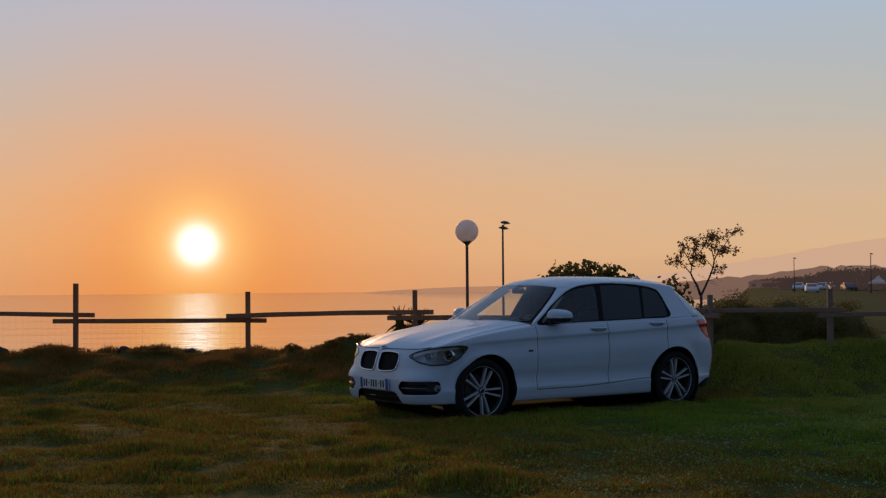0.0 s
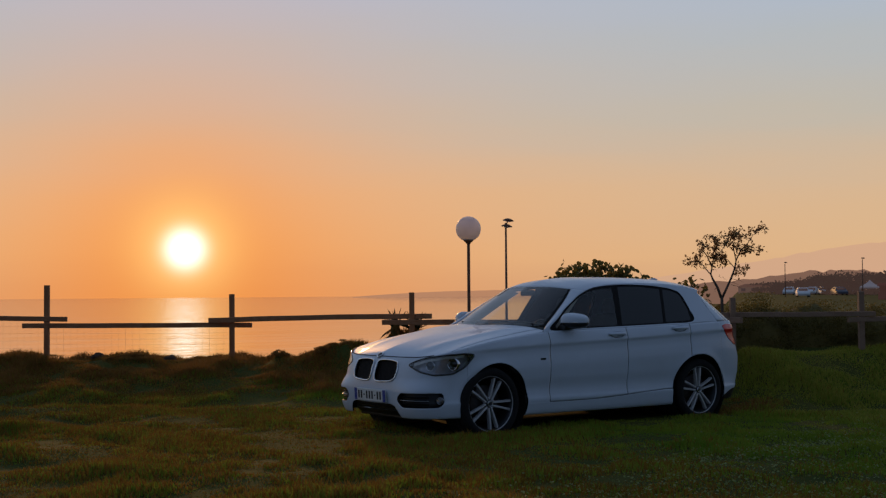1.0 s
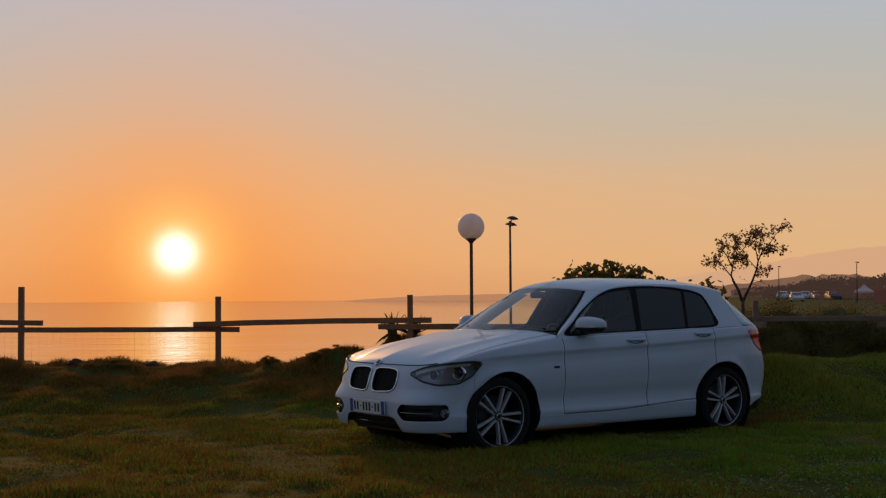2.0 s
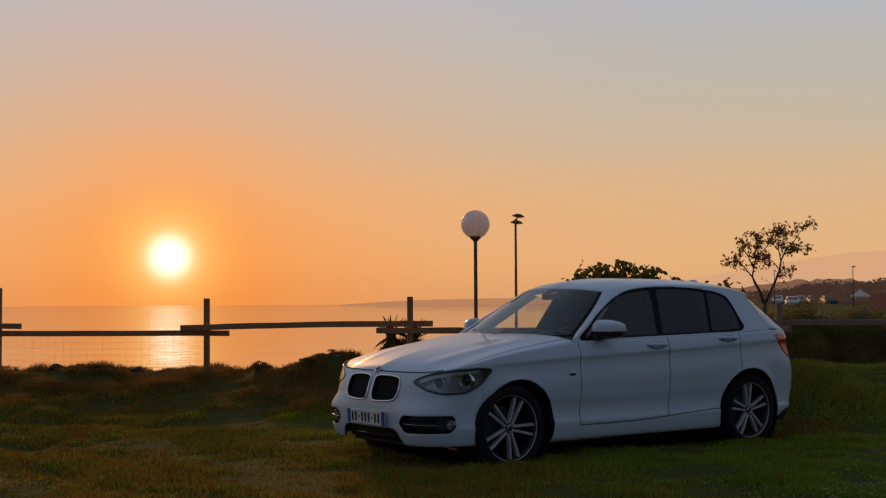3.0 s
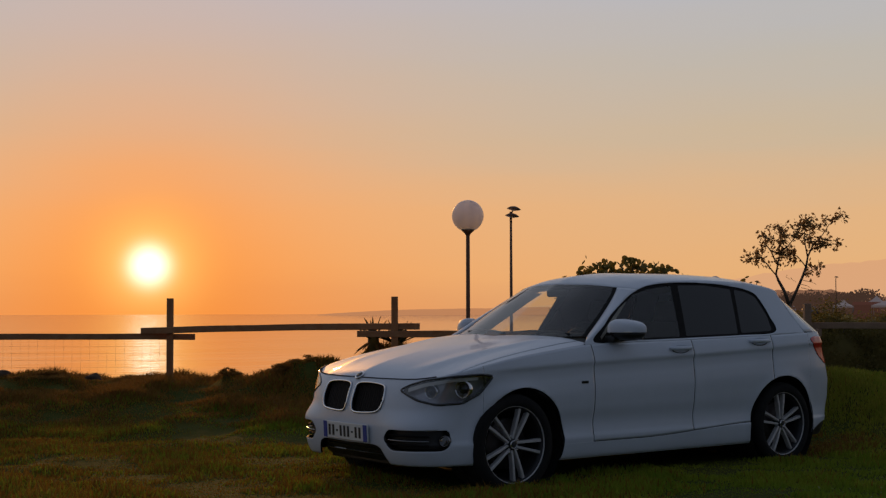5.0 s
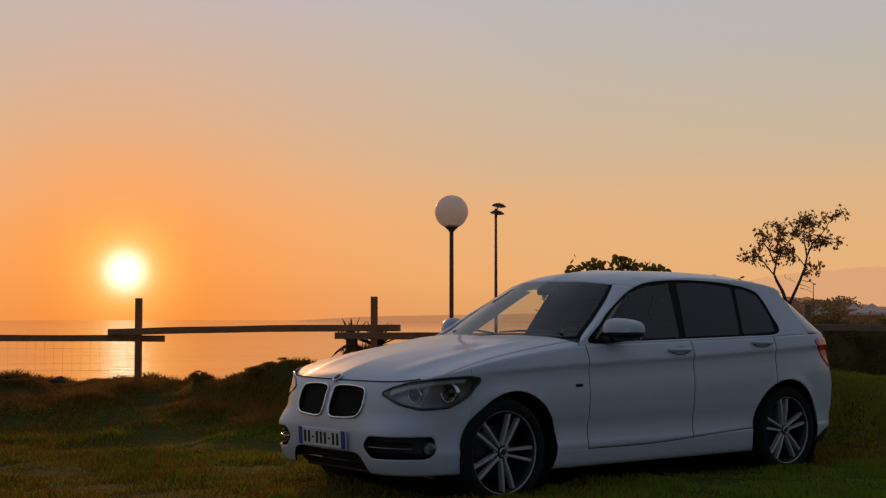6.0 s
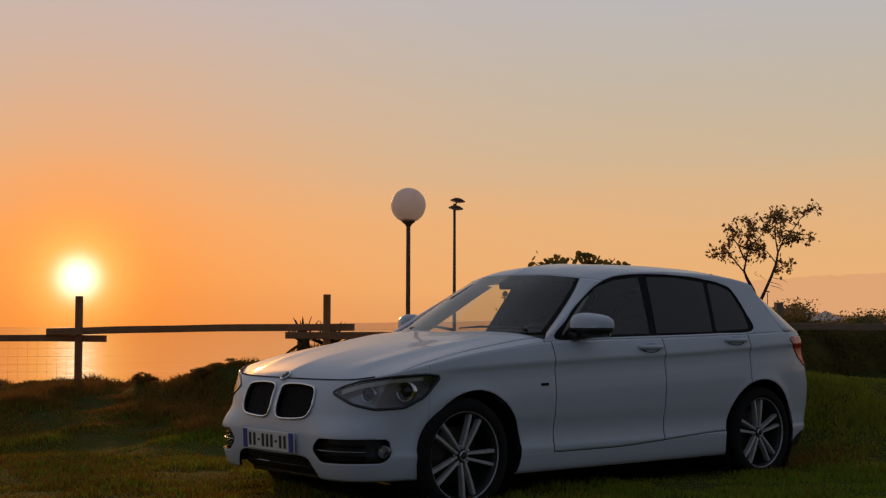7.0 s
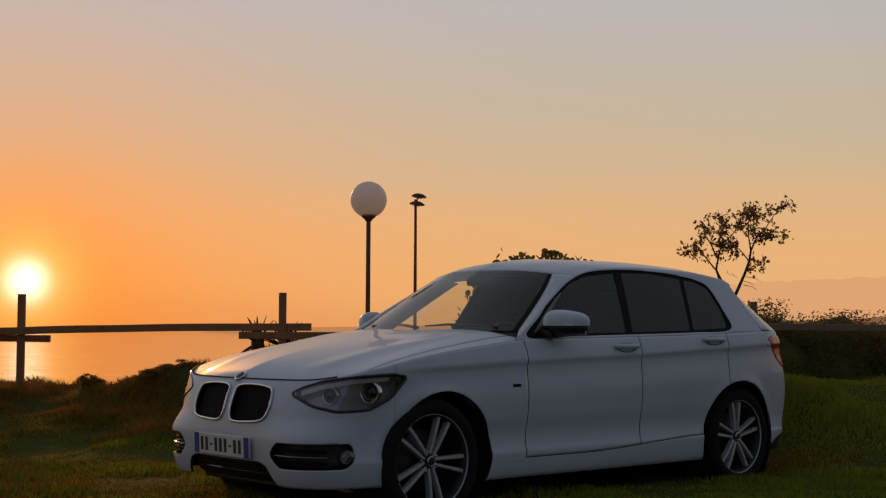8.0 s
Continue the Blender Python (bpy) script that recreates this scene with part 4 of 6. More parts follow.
    v, f = sheet(np.arange(sx(1.5), sx(2.15), 0.012), np.arange(0.76, 1.01, 0.012), body, keep=tail, offset=0.004)
    both_sides("tail_lamp", v, f, M_RED, car, "red wrap-round tail lamp", 0.016)

    # nose: kidneys, intakes, fog lamps, badge, plate
    for sgn in (1, -1):
        mir = "" if sgn > 0 else "right"
        v, f = sheet(np.arange(0.0, 0.40, 0.012), np.arange(0.50, 0.74, 0.012), body, keep=kidney, offset=-0.045)
        kid = part("grille", mesh_of(v, f, mir), M_SLAT, car, "rounded grille with upright dark slats and a chrome frame", True)
        bm = bmesh.new()
        tube_on(bm, body, kidney, 0.0075, 0.004)
        part("grille_frame", bm if sgn > 0 else flip(bm), M_CHROME, kid, "chrome frame", True)
        for u in np.arange(0.058, 0.35, 0.0245):
            zz = [z for z in np.linspace(0.515, 0.72, 42) if inside(kidney, np.array([(u, z)]))[0]]
            if len(zz) < 2:
                continue
            p0, p1 = body(u, zz[0]), body(u, zz[-1])
            bm = bmesh.new()
            d = (p1 - p0)
            m = Matrix.Translation((p0 + p1) / 2 + Vector((0.016, 0, 0))) @ d.to_track_quat("Z", "Y").to_matrix().to_4x4()
            add_box(bm, (0.006, 0.020, d.length), turn=None)
            bm.transform(m @ Matrix.Rotation(radians(90), 4, "Z"))
            part("slat", bm if sgn > 0 else flip(bm), M_SLAT, kid)
        v, f = sheet(np.arange(0.38, 0.94, 0.014), np.arange(0.28, 0.44, 0.014), body, keep=fog, offset=-0.05)
        duct = part("bumper_intake", mesh_of(v, f, mir), M_BLACKP, car, "black side intake with a bright blade", True)
        bm = bmesh.new()
        tube_on(bm, body, [(u, 0.362) for u in np.linspace(0.44, 0.76, 14)], 0.006, -0.014, closed=False)
        part("blade", bm if sgn > 0 else flip(bm), M_FOG, duct, "bright horizontal blade", True)
        for zb in (0.330, 0.392):
            bm = bmesh.new()
            tube_on(bm, body, [(u, zb) for u in np.linspace(0.44, 0.76, 14)], 0.007, -0.03, closed=False)
            part("bar", bm if sgn > 0 else flip(bm), M_SLAT, duct)
        p = body(0.842, 0.364)
        m = Matrix.Translation(p + Vector((0.035, 0.012, 0))) @ Vector((-0.9, -0.43, 0)).to_track_quat("Z", "Y").to_matrix().to_4x4()
        bm = lathe([(0.036, 0.0), (0.036, 0.026), (0.031, 0.030), (0.027, 0.018), (0.0, 0.010)], 24, m)
        part("fog_lamp", bm if sgn > 0 else flip(bm), M_FOG, duct, "round fog lamp", True)
        bm = lathe([(0.031, 0.028), (0.02, 0.034), (0.0, 0.037)], 20, m)
        part("fog_glass", bm if sgn > 0 else flip(bm), M_LENS, duct, "", True)
    v, f = sheet(np.arange(0.0, 0.46, 0.014), np.arange(0.15, 0.33, 0.014), body, keep=intake, offset=-0.06)
    low = part("lower_intake", mesh_of(v, f, "both"), M_BLACKP, car, "wide black lower intake", True)
    for zb in (0.245, 0.282):
        bm = bmesh.new()
        tube_on(bm, body, [(u, zb) for u in np.linspace(0.0, 0.37, 16)], 0.006, -0.03, closed=False)
        tube_on(bm, lambda u, z: Vector((body(u, z).x, -body(u, z).y, z)), [(u, zb) for u in np.linspace(0.0, 0.37, 16)], 0.006, -0.03, closed=False)
        part("bar", bm, M_GLOSSB, low)
    bm = bmesh.new()
    add_box(bm, (0.30, 0.96, 0.03), (-1.775, 0, 0.188), bevel=0.010)
    part("under_lip", bm, M_BLACKP, car, "black lip under the bumper")
    ahead = Vector((-0.60, 0, 0.80)).to_track_quat("Z", "Y").to_matrix().to_4x4()
    pb = Vector((-2.0, 0, 0.757))
    bm = lathe([(0.037, 0.0), (0.037, 0.005), (0.034, 0.008), (0.026, 0.006), (0.0, 0.007)], 30, Matrix.Translation(pb) @ ahead)
    badge = part("bonnet_badge", bm, M_CHROME, car, "small plain round badge with a bright rim", True)
    part("badge_face", lathe([(0.026, 0.0075), (0.015, 0.0095), (0.0, 0.010)], 24, Matrix.Translation(pb) @ ahead), M_RIMD, badge, "", True)
    bm = bmesh.new()
    add_box(bm, (0.014, 0.54, 0.114), bevel=0.005)
    tilt = Matrix.Rotation(radians(-3), 4, "Y")
    bm.transform(Matrix.Translation((-2.112, 0, 0.389)) @ tilt)
    plate = part("number_plate", bm, M_PLATE, car, "white plate with blue ends and plain dark bars")
    for y, w, hgt, mt in [(0.247, 0.042, 0.110, M_BLUE), (-0.247, 0.042, 0.110, M_BLUE)] + [(0.213 - 0.052 * k, 0.021, 0.072, M_INK) for k in range(9) if k not in (2, 6)] + [(0.213 - 0.052 * k, 0.018, 0.012, M_INK) for k in (2, 6)]:
        bm = bmesh.new()
        add_box(bm, (0.004, w, hgt))
        bm.transform(Matrix.Translation((-2.1205, 0, 0.389)) @ tilt @ Matrix.Translation((0, y * 0.9 if mt is M_INK else y, 0)))
        part("plate_end" if mt is M_BLUE else "plate_bar", bm, mt, plate)

    # mirrors, handles, side badge, wipers, aerial
    for sgn in (1, -1):
        fin = (lambda b: b) if sgn > 0 else flip
        bm = bmesh.new()
        bmesh.ops.create_uvsphere(bm, u_segments=28, v_segments=18, radius=1)
        for q in bm.verts:
            c = q.co
            sx_, sy_, sz_ = (abs(c.x) ** 0.75 * math.copysign(1, c.x), abs(c.y) ** 0.62 * math.copysign(1, c.y), abs(c.z) ** 0.7 * math.copysign(1, c.z))
            back = 0.09 if sx_ > 0 else 0.11
            q.co = Vector((-0.375 + sx_ * back * (1 - 0.25 * max(0, -sy_)) + 0.045 * -sy_, -0.915 + sy_ * 0.105, 1.048 + sz_ * (0.080 - 0.022 * -sy_) - 0.006 * sy_))
        bmesh.ops.bisect_plane(bm, geom=bm.verts[:] + bm.edges[:] + bm.faces[:], plane_co=(-0.315, 0, 0), plane_no=(1, 0.1, 0), clear_outer=True)
        bmesh.ops.bisect_plane(bm, geom=bm.verts[:] + bm.edges[:] + bm.faces[:], plane_co=(0, 0, 1.040), plane_no=(0, 0, -1), clear_outer=True)
        cap_ = part("door_mirror", fin(bm), M_WHITE, car, "white door mirror on a black foot", True)
        bm = bmesh.new()
        bmesh.ops.create_uvsphere(bm, u_segments=24, v_segments=14, radius=1)
        for q in bm.verts:
            c = q.co
            q.co = Vector((-0.375 + c.x * 0.100 + 0.04 * -c.y, -0.912 + c.y * 0.104, 1.034 + c.z * (0.052 if c.z < 0 else 0.014)))
        part("mirror_base", fin(bm), M_BLACKP, cap_, "black lower shell", True)
        part("mirror_glass", fin(box((0.006, 0.17, 0.115), (-0.318, -0.915, 1.045), None, 0.002)), M_CHROME, cap_, "mirror glass")
        part("mirror_arm", fin(box((0.09, 0.08, 0.05), (-0.44, -0.825, 0.992), Matrix.Rotation(radians(12), 4, "Z"), 0.015, 3)), M_BLACKP, cap_, "", True)
        part("indicator", fin(tube([(-0.478 + 0.05 * t * t, -0.835 - 0.165 * t, 1.043) for t in np.linspace(0, 1, 8)], 0.005, 6)), M_PLATE, cap_)
        for (xh, zh, door) in ((0.20, 0.918, fdoors[0 if sgn > 0 else 1]), (1.055, 0.958, rdoors[0 if sgn > 0 else 1])):
            p = body(sx(xh), zh)
            part("handle_cup", fin(lathe([(0.0, 0.0), (0.6, 0.001), (1.0, 0.004)], 24, Matrix.Translation(p + Vector((0, -0.003, -0.004))) @ Matrix.Diagonal((0.085, 1, 0.030, 1)) @ Matrix.Rotation(radians(90), 4, "X"))), M_WHITE, door, "", True)
            # dark tube added as the shade along the cup's lower edge
            part("handle_shade", fin(tube([Vector((xh + 0.088 * math.cos(a), body(sx(xh + 0.088 * math.cos(a)), zh - 0.004 + 0.030 * math.sin(a)).y - 0.001, zh - 0.004 + 0.030 * math.sin(a))) for a in np.linspace(-3.3, 0.15, 22)], 0.0032, 5)), M_LIP, door)
            bm = bmesh.new()
            pts = [(xh - 0.105, 0.0), (xh - 0.098, 0.014), (xh - 0.07, 0.024), (xh, 0.030), (xh + 0.07, 0.024), (xh + 0.098, 0.014), (xh + 0.105, 0.0)]
            add_tube(bm, [Vector((x, body(sx(x), zh).y - o, zh)) for x, o in pts], [0.011, 0.013, 0.014, 0.015, 0.014, 0.013, 0.011], 10)
            part("door_handle", fin(bm), M_WHITE, door, "white pull handle", True)
        p = body(sx(-0.735), 0.705)
        part("side_badge", fin(box((0.062, 0.006, 0.018), p + Vector((0, -0.001, 0)), None, 0.002)), M_GLOSSB, car, "small dark side badge")
        part("wheel_well", fin(lathe([(0.368, 0.835), (0.372, 0.60), (0.35, 0.50), (0.0, 0.50)], 40, Matrix.Translation((-1.30, 0, 0.32)) @ Matrix.Rotation(radians(90), 4, "X"))), M_BLACKP, car, "", True)
        part("wheel_well", fin(lathe([(0.370, 0.845), (0.374, 0.60), (0.35, 0.50), (0.0, 0.50)], 40, Matrix.Translation((1.335, 0, 0.32)) @ Matrix.Rotation(radians(90), 4, "X"))), M_BLACKP, car, "", True)
        build_wheel(car, -1.345, sgn, -6)
        build_wheel(car, 1.345, sgn, 20)
    for y0, y1, x0, x1 in ((-0.62, -0.08, -0.63, -0.715), (-0.02, 0.50, -0.725, -0.665)):
        bm = tube([(x0 - 0.03, y0, 1.026), (x0 + 0.0, (y0 * 2 + y1) / 3, 1.042), (x1 + 0.0, (y0 + 2 * y1) / 3, 1.046), (x1 - 0.03, y1, 1.036)], [0.010, 0.009, 0.008, 0.005], 6)
        part("wiper", bm, M_BLACKP, car, "black windscreen wiper", True)
    cowl = [[a1(t) + Vector((0.006, 0, -0.022)) for t in np.linspace(0, 0.93, 16)], [ws_base(t) + Vector((0.01, 0, -0.014)) for t in np.linspace(0, 1, 16)]]
    grid_part("cowl", cowl, M_BLACKP, "black cowl strip under the windscreen", lip=0.0)
    bm = bmesh.new()
    prof = [(0.0, 0.0), (0.05, 0.035), (0.11, 0.052), (0.15, 0.048), (0.165, 0.0)]
    for sgn in (-1, 1):
        vs_ = [bm.verts.new((1.42 + x, sgn * (0.024 if z == 0 else 0.008), mid_roof(1.42 + x) - 0.006 + z)) for x, z in prof]
        bm.faces.new(vs_)
    bm.verts.ensure_lookup_table()
    k = len(prof)
    for i in range(k - 1):
        bm.faces.new((bm.verts[i], bm.verts[i + 1], bm.verts[k + i + 1], bm.verts[k + i]))
    part("roof_aerial", bm, M_WHITE, car, "small fin aerial")

    # cabin
    part("cabin_floor", box((3.0, 1.40, 0.05), (0.25, 0, 0.26)), M_CABIN, car)
    part("underbody", box((3.5, 1.25, 0.10), (0.05, 0, 0.215), bevel=0.02), M_BLACKP, car)
    dash = bmesh.new()
    add_box(dash, (0.42, 1.38, 0.30), (-0.545, 0, 0.83), None, 0.07, 3)
    d = part("dashboard", dash, M_CABIN, car, "dark dashboard", True)
    part("instrument_hood", box((0.20, 0.36, 0.09), (-0.47, -0.36, 0.985), None, 0.03, 3), M_CABIN, d, "", True)
    bm = bmesh.new()
    mw = Matrix.Translation((-0.27, -0.36, 0.89)) @ Matrix.Rotation(radians(66), 4, "Y")
    add_tube(bm, [mw @ Vector((0.18 * math.cos(a), 0.18 * math.sin(a), 0)) for a in np.linspace(0, 2 * math.pi, 29)], 0.015, 8)
    sw = part("steering_wheel", bm, M_CABIN, car, "black steering wheel", True)
    part("steering_boss", box((0.16, 0.22, 0.04), (0, 0, 0), None, 0.015), M_CABIN, sw).matrix_local = mw
    build_seat(car, 0.12, -0.37)
    build_seat(car, 0.12, 0.37)
    build_seat(car, 0.92, 0.0, 1.22, 1.12, True)
    part("rear_view_mirror", box((0.03, 0.22, 0.06), (-0.23, 0.0, 1.325), None, 0.02, 3), M_CABIN, car, "", True)
    return car


car = build_car()

# ---------- fence ----------
def build_post(name_label, x, y, top, w):
    z0 = ground_z(x, y) - 0.25
    bm = box((w, w, top - z0), (0, 0, (top + z0) / 2), None, 0.004, 1)
    for v in bm.verts:
        k = (v.co.z - z0) / (top - z0)
        v.co.x += 0.006 * noise.noise(Vector((x, y, v.co.z * 2))) * k
        v.co.y += 0.006 * noise.noise(Vector((y, x, v.co.z * 2))) * k
    ob = part("fence_post", bm, M_WOODSKY if x > 2.8 else M_WOODP)
    ob.location = (x, y, 0)
    ob.rotation_euler = (0, 0, radians(-32))
    return tagged(ob, name_label, "fence post", "fence posts")


def build_rail(a, b, high=0.068, deep=0.045, bow=0.0, label="weathered timber rail nailed across the posts"):
    a, b = Vector(a), Vector(b)
    bm = bmesh.new()
    n = 14
    d = (b - a)
    side_ = Vector((-d.y, d.x, 0)).normalized()
    rings = []
    for i in range(n + 1):
        t = i / n
        p = a + d * t + Vector((0, 0, bow * 4 * t * (1 - t)))
        hz = high * (1 + 0.10 * noise.noise(Vector((a.x + t * 3, a.y, 1))))
        o = 0.006 * noise.noise(Vector((a.x + t * 4, a.y, 7)))
        rings.append([bm.verts.new(p + side_ * sx_ * deep / 2 + Vector((0, 0, sz_ * hz / 2 + o))) for sx_, sz_ in ((-1, -0.85), (-0.8, -1), (0.8, -1), (1, -0.85), (1, 0.85), (0.8, 1), (-0.8, 1), (-1, 0.85))])
    for p, q in zip(rings, rings[1:]):
        for k in range(8):
            bm.faces.new((p[k], p[(k + 1) % 8], q[(k + 1) % 8], q[k]))
    bm.faces.new(rings[0][::-1]), bm.faces.new(rings[-1])
    return tagged(part("fence_rail", bm, M_WOODSKY if "grey" in label else M_WOOD), label, "fence rail", "fence rails")


POSTS = [(-4.6, 9.72, 1.50, 0.07), (-2.57, 7.88, 1.435, 0.07), (-0.59, 6.08, 1.290, 0.07), (0.87, 3.80, 1.293, 0.068), (2.75, 2.35, 1.25, 0.066), (2.99, 0.22, 1.202, 0.062), (4.52, -0.41, 1.262, 0.066), (7.2, -1.35, 1.33, 0.07)]
for x, y, t, w in POSTS:
    build_post("square weathered timber fence post on the bank" if x < 3 else "thick grey timber fence post beside the hedge", x, y, t, w)
build_rail((-4.85, 9.93, 1.02), (-2.36, 7.66, 0.957))
build_rail((-2.84, 8.10, 0.868), (-0.37, 5.92, 0.862))
build_rail((-0.83, 6.30, 0.930), (1.04, 3.60, 0.985), bow=0.010)
build_rail((0.55, 4.02, 0.905), (2.90, 2.20, 0.90))
build_rail((2.72, 2.60, 0.94), (2.96, 0.05, 0.94), label="grey timber rail running back along the hedge")
build_rail((2.82, 0.34, 1.000), (4.66, -0.50, 0.995), 0.058, 0.05, label="grey round-edged timber rail between thick posts")
build_rail((4.34, -0.36, 0.925), (7.4, -1.45, 0.95), 0.058, 0.05, label="grey round-edged timber rail between thick posts")


def build_wire(a, b, z0, z1):
    """Thin netting stapled below a rail."""
    a, b = Vector(a), Vector(b)
    bm = bmesh.new()
    n = int((b - a).length / 0.10)
    for i in range(n + 1):
        p = a.lerp(b, i / n)
        add_tube(bm, [p + Vector((0, 0, z0)), p + Vector((0, 0, z1))], 0.0007, 3, False)
    for k in range(6):
        z = z0 + (z1 - z0) * k / 5
        add_tube(bm, [a + Vector((0, 0, z)), a.lerp(b, 0.5) + Vector((0, 0, z - 0.01)), b + Vector((0, 0, z))], 0.0007, 3, False)
    return tagged(part("wire_netting", bm, M_WIRE), "thin rusty wire netting hung under the rails", "wire netting")


build_wire((-4.57, 9.68, 0), (-2.60, 7.86, 0), 0.45, 0.97)
build_wire((-2.54, 7.84, 0), (-0.62, 6.06, 0), 0.45, 0.84)


# ---------- lamps ----------
def build_globe_lamp(x, y, z):
    g = ground_z(x, y)
    lamp = empty("globe_lamp", "white frosted globe lamp on a thin dark pole", "lamp post", (x, y, g))
    zc = z - g
    part("pole", tube([(0, 0, -0.1), (0, 0, 0.3), (0, 0, zc - 0.18), (0, 0, zc - 0.145)], [0.024, 0.021, 0.019, 0.019], 12), M_POLE, lamp, "", True)
    part("collar", lathe([(0.02, zc - 0.19), (0.034, zc - 0.17), (0.060, zc - 0.148), (0.064, zc - 0.132), (0.05, zc - 0.128)], 24), M_POLE, lamp, "dark collar", True)
    part("globe", lathe([(0.156 * math.sin(a), zc - 0.156 * math.cos(a)) for a in np.linspace(0.35, math.pi, 24)], 36), M_GLOBE, lamp, "milky white globe", True)
    part("base_plate", box((0.14, 0.14, 0.02), (0, 0, 0.005), None, 0.004), M_POLE, lamp)
    return lamp


def frosted(name, color, clear):
    """Milky plastic: dull white with some light passing straight through."""
    mt = paint(name, color, 0.45)
    nt = mt.node_tree
    tr, mix = nt.nodes.new("ShaderNodeBsdfTransparent"), nt.nodes.new("ShaderNodeMixShader")
    mix.inputs[0].default_value = clear
    nt.links.new(nt.nodes["Principled BSDF"].outputs[0], mix.inputs[1]), nt.links.new(tr.outputs[0], mix.inputs[2])
    nt.links.new(mix.outputs[0], nt.nodes["Material Output"].inputs[0])
    return mt


M_GLOBE = frosted("frosted_globe", (0.84, 0.76, 0.82), 0.36)
build_globe_lamp(1.005, 2.722, 2.073)


def build_street_lamp(x, y, z, pole_r=0.028, size=0.125, heads=2, label="tall thin street lamp with two hooded heads"):
    g = min(ground_z(x, y), 0.2)
    lamp = empty("street_lamp", label, "street lamp", (x, y, g))
    h = z - g
    part("pole", tube([(0, 0, -0.2), (0, 0, h * 0.5), (0, 0, h + 0.02)], [pole_r * 1.3, pole_r, pole_r * 0.8], 10), M_POLE, lamp, "", True)
    for k in range(heads):
        m = Matrix.Translation((size * (0.55 if k == 0 else -0.1), -size * 0.4 * k, h + size * (0.62 - 1.05 * k))) @ Matrix.Rotation(radians(8), 4, "Y")
        head = part("lamp_head", lathe([(size * 0.25, size * 0.42), (size * 0.55, size * 0.34), (size, size * 0.06), (size * 0.98, 0.0), (size * 0.6, -size * 0.03)], 20, m), M_POLE, lamp, "dark hood", True)
        part("lamp_glass", lathe([(size * 0.6, -size * 0.02), (size * 0.45, -size * 0.16), (0.0, -size * 0.22)], 16, m), M_GLOBE, head, "", True)
        part("bracket", tube([(0, 0, h - size * 0.2), m @ Vector((0, 0, size * 0.1))], size * 0.09, 6), M_POLE, lamp)
    return lamp


build_street_lamp(2.235, 3.56, 2.20, 0.0165, 0.076)


# ---------- plants ----------
RIGHT, AWAY = Vector((0.812, -0.583, 0)), Vector((0.583, 0.812, 0))


def build_sapling(x, y):
    """A thin two-limbed tree with sparse leaf clumps."""
    g = ground_z(x, y)
    tree = empty("sapling_tree", "thin two-limbed tree with sparse dark leaves", "tree", (x, y, g))
    rng = np.random.default_rng(5)

    def at(r, z, d=0.0):
        return RIGHT * r * 0.84 + AWAY * d + Vector((0, 0, (z if z < 1.2 else 1.2 + (z - 1.2) * 0.86) - g))

    # limbs as rows of (sideways, height), and from where on they carry leaves
    left = ([(-0.01, 1.20), (-0.06, 1.34), (-0.13, 1.46), (-0.16, 1.53), (-0.14, 1.64), (-0.11, 1.76)], 0.018, 0.006, 4)
    right = ([(0.0, 1.19), (0.07, 1.33), (0.14, 1.48), (0.19, 1.61), (0.21, 1.72), (0.27, 1.85)], 0.016, 0.007, 5)
    tip = ([(0.27, 1.85), (0.37, 1.94), (0.47, 2.08), (0.59, 2.16)], 0.006, 0.002, 0)
    outer = ([(-0.16, 1.53), (-0.25, 1.64), (-0.32, 1.72), (-0.43, 1.70)], 0.007, 0.003, 1)
    crown_l = ([(-0.14, 1.64), (-0.20, 1.78), (-0.27, 1.88), (-0.26, 1.94)], 0.008, 0.003, 1)
    top_l = ([(-0.11, 1.76), (-0.10, 1.87), (-0.08, 1.97), (-0.09, 2.05)], 0.006, 0.003, 0)
    mid = ([(0.19, 1.61), (0.13, 1.68), (0.08, 1.73), (0.02, 1.74)], 0.006, 0.003, 2)
    inner = ([(-0.11, 1.76), (-0.02, 1.84), (0.05, 1.93), (0.09, 2.07)], 0.006, 0.003, 0)
    top_r = ([(0.21, 1.72), (0.17, 1.86), (0.15, 1.98), (0.17, 2.08)], 0.007, 0.003, 1)
    crest = ([(0.27, 1.85), (0.25, 1.97), (0.27, 2.10)], 0.006, 0.003, 0)
    bough = ([(0.24, 1.80), (0.40, 1.85), (0.54, 1.86)], 0.005, 0.002, 1)
    low = ([(0.16, 1.52), (0.25, 1.57), (0.33, 1.60)], 0.005, 0.002, 1)
    twig = ([(-0.06, 1.34), (-0.10, 1.32), (-0.09, 1.28)], 0.004, 0.002, 9)
    bm = bmesh.new()
    V, Fc, nn = [], [], 0
    add_tube(bm, [at(0, 0.20), at(0.004, 0.8), at(0, 1.21)], [0.024, 0.022, 0.019], 8)
    for pts, r0, r1, first in (left, right, tip, outer, crown_l, top_l, mid, inner, top_r, crest, bough, low, twig):
        drift = rng.normal(0, 0.07) if first < 9 else 0.0
        P3 = [at(r, z, drift * i / len(pts)) for i, (r, z) in enumerate(pts)]
        n = len(P3)
        add_tube(bm, P3, [r0 + (r1 - r0) * i / (n - 1) for i in range(n)], 7)
        for i in range(first, n):
            for k in range(5 if n > 3 else 4):
                a = P3[i] if i == n - 1 else P3[i].lerp(P3[i + 1], rng.random())
                out_ = RIGHT * rng.normal(0, 0.040) + AWAY * rng.normal(0, 0.070) + Vector((0, 0, rng.normal(0.0, 0.036)))
                add_tube(bm, [a, a + out_ * 0.6 + Vector((0, 0, 0.010)), a + out_], [0.0028, 0.002, 0.001], 4)
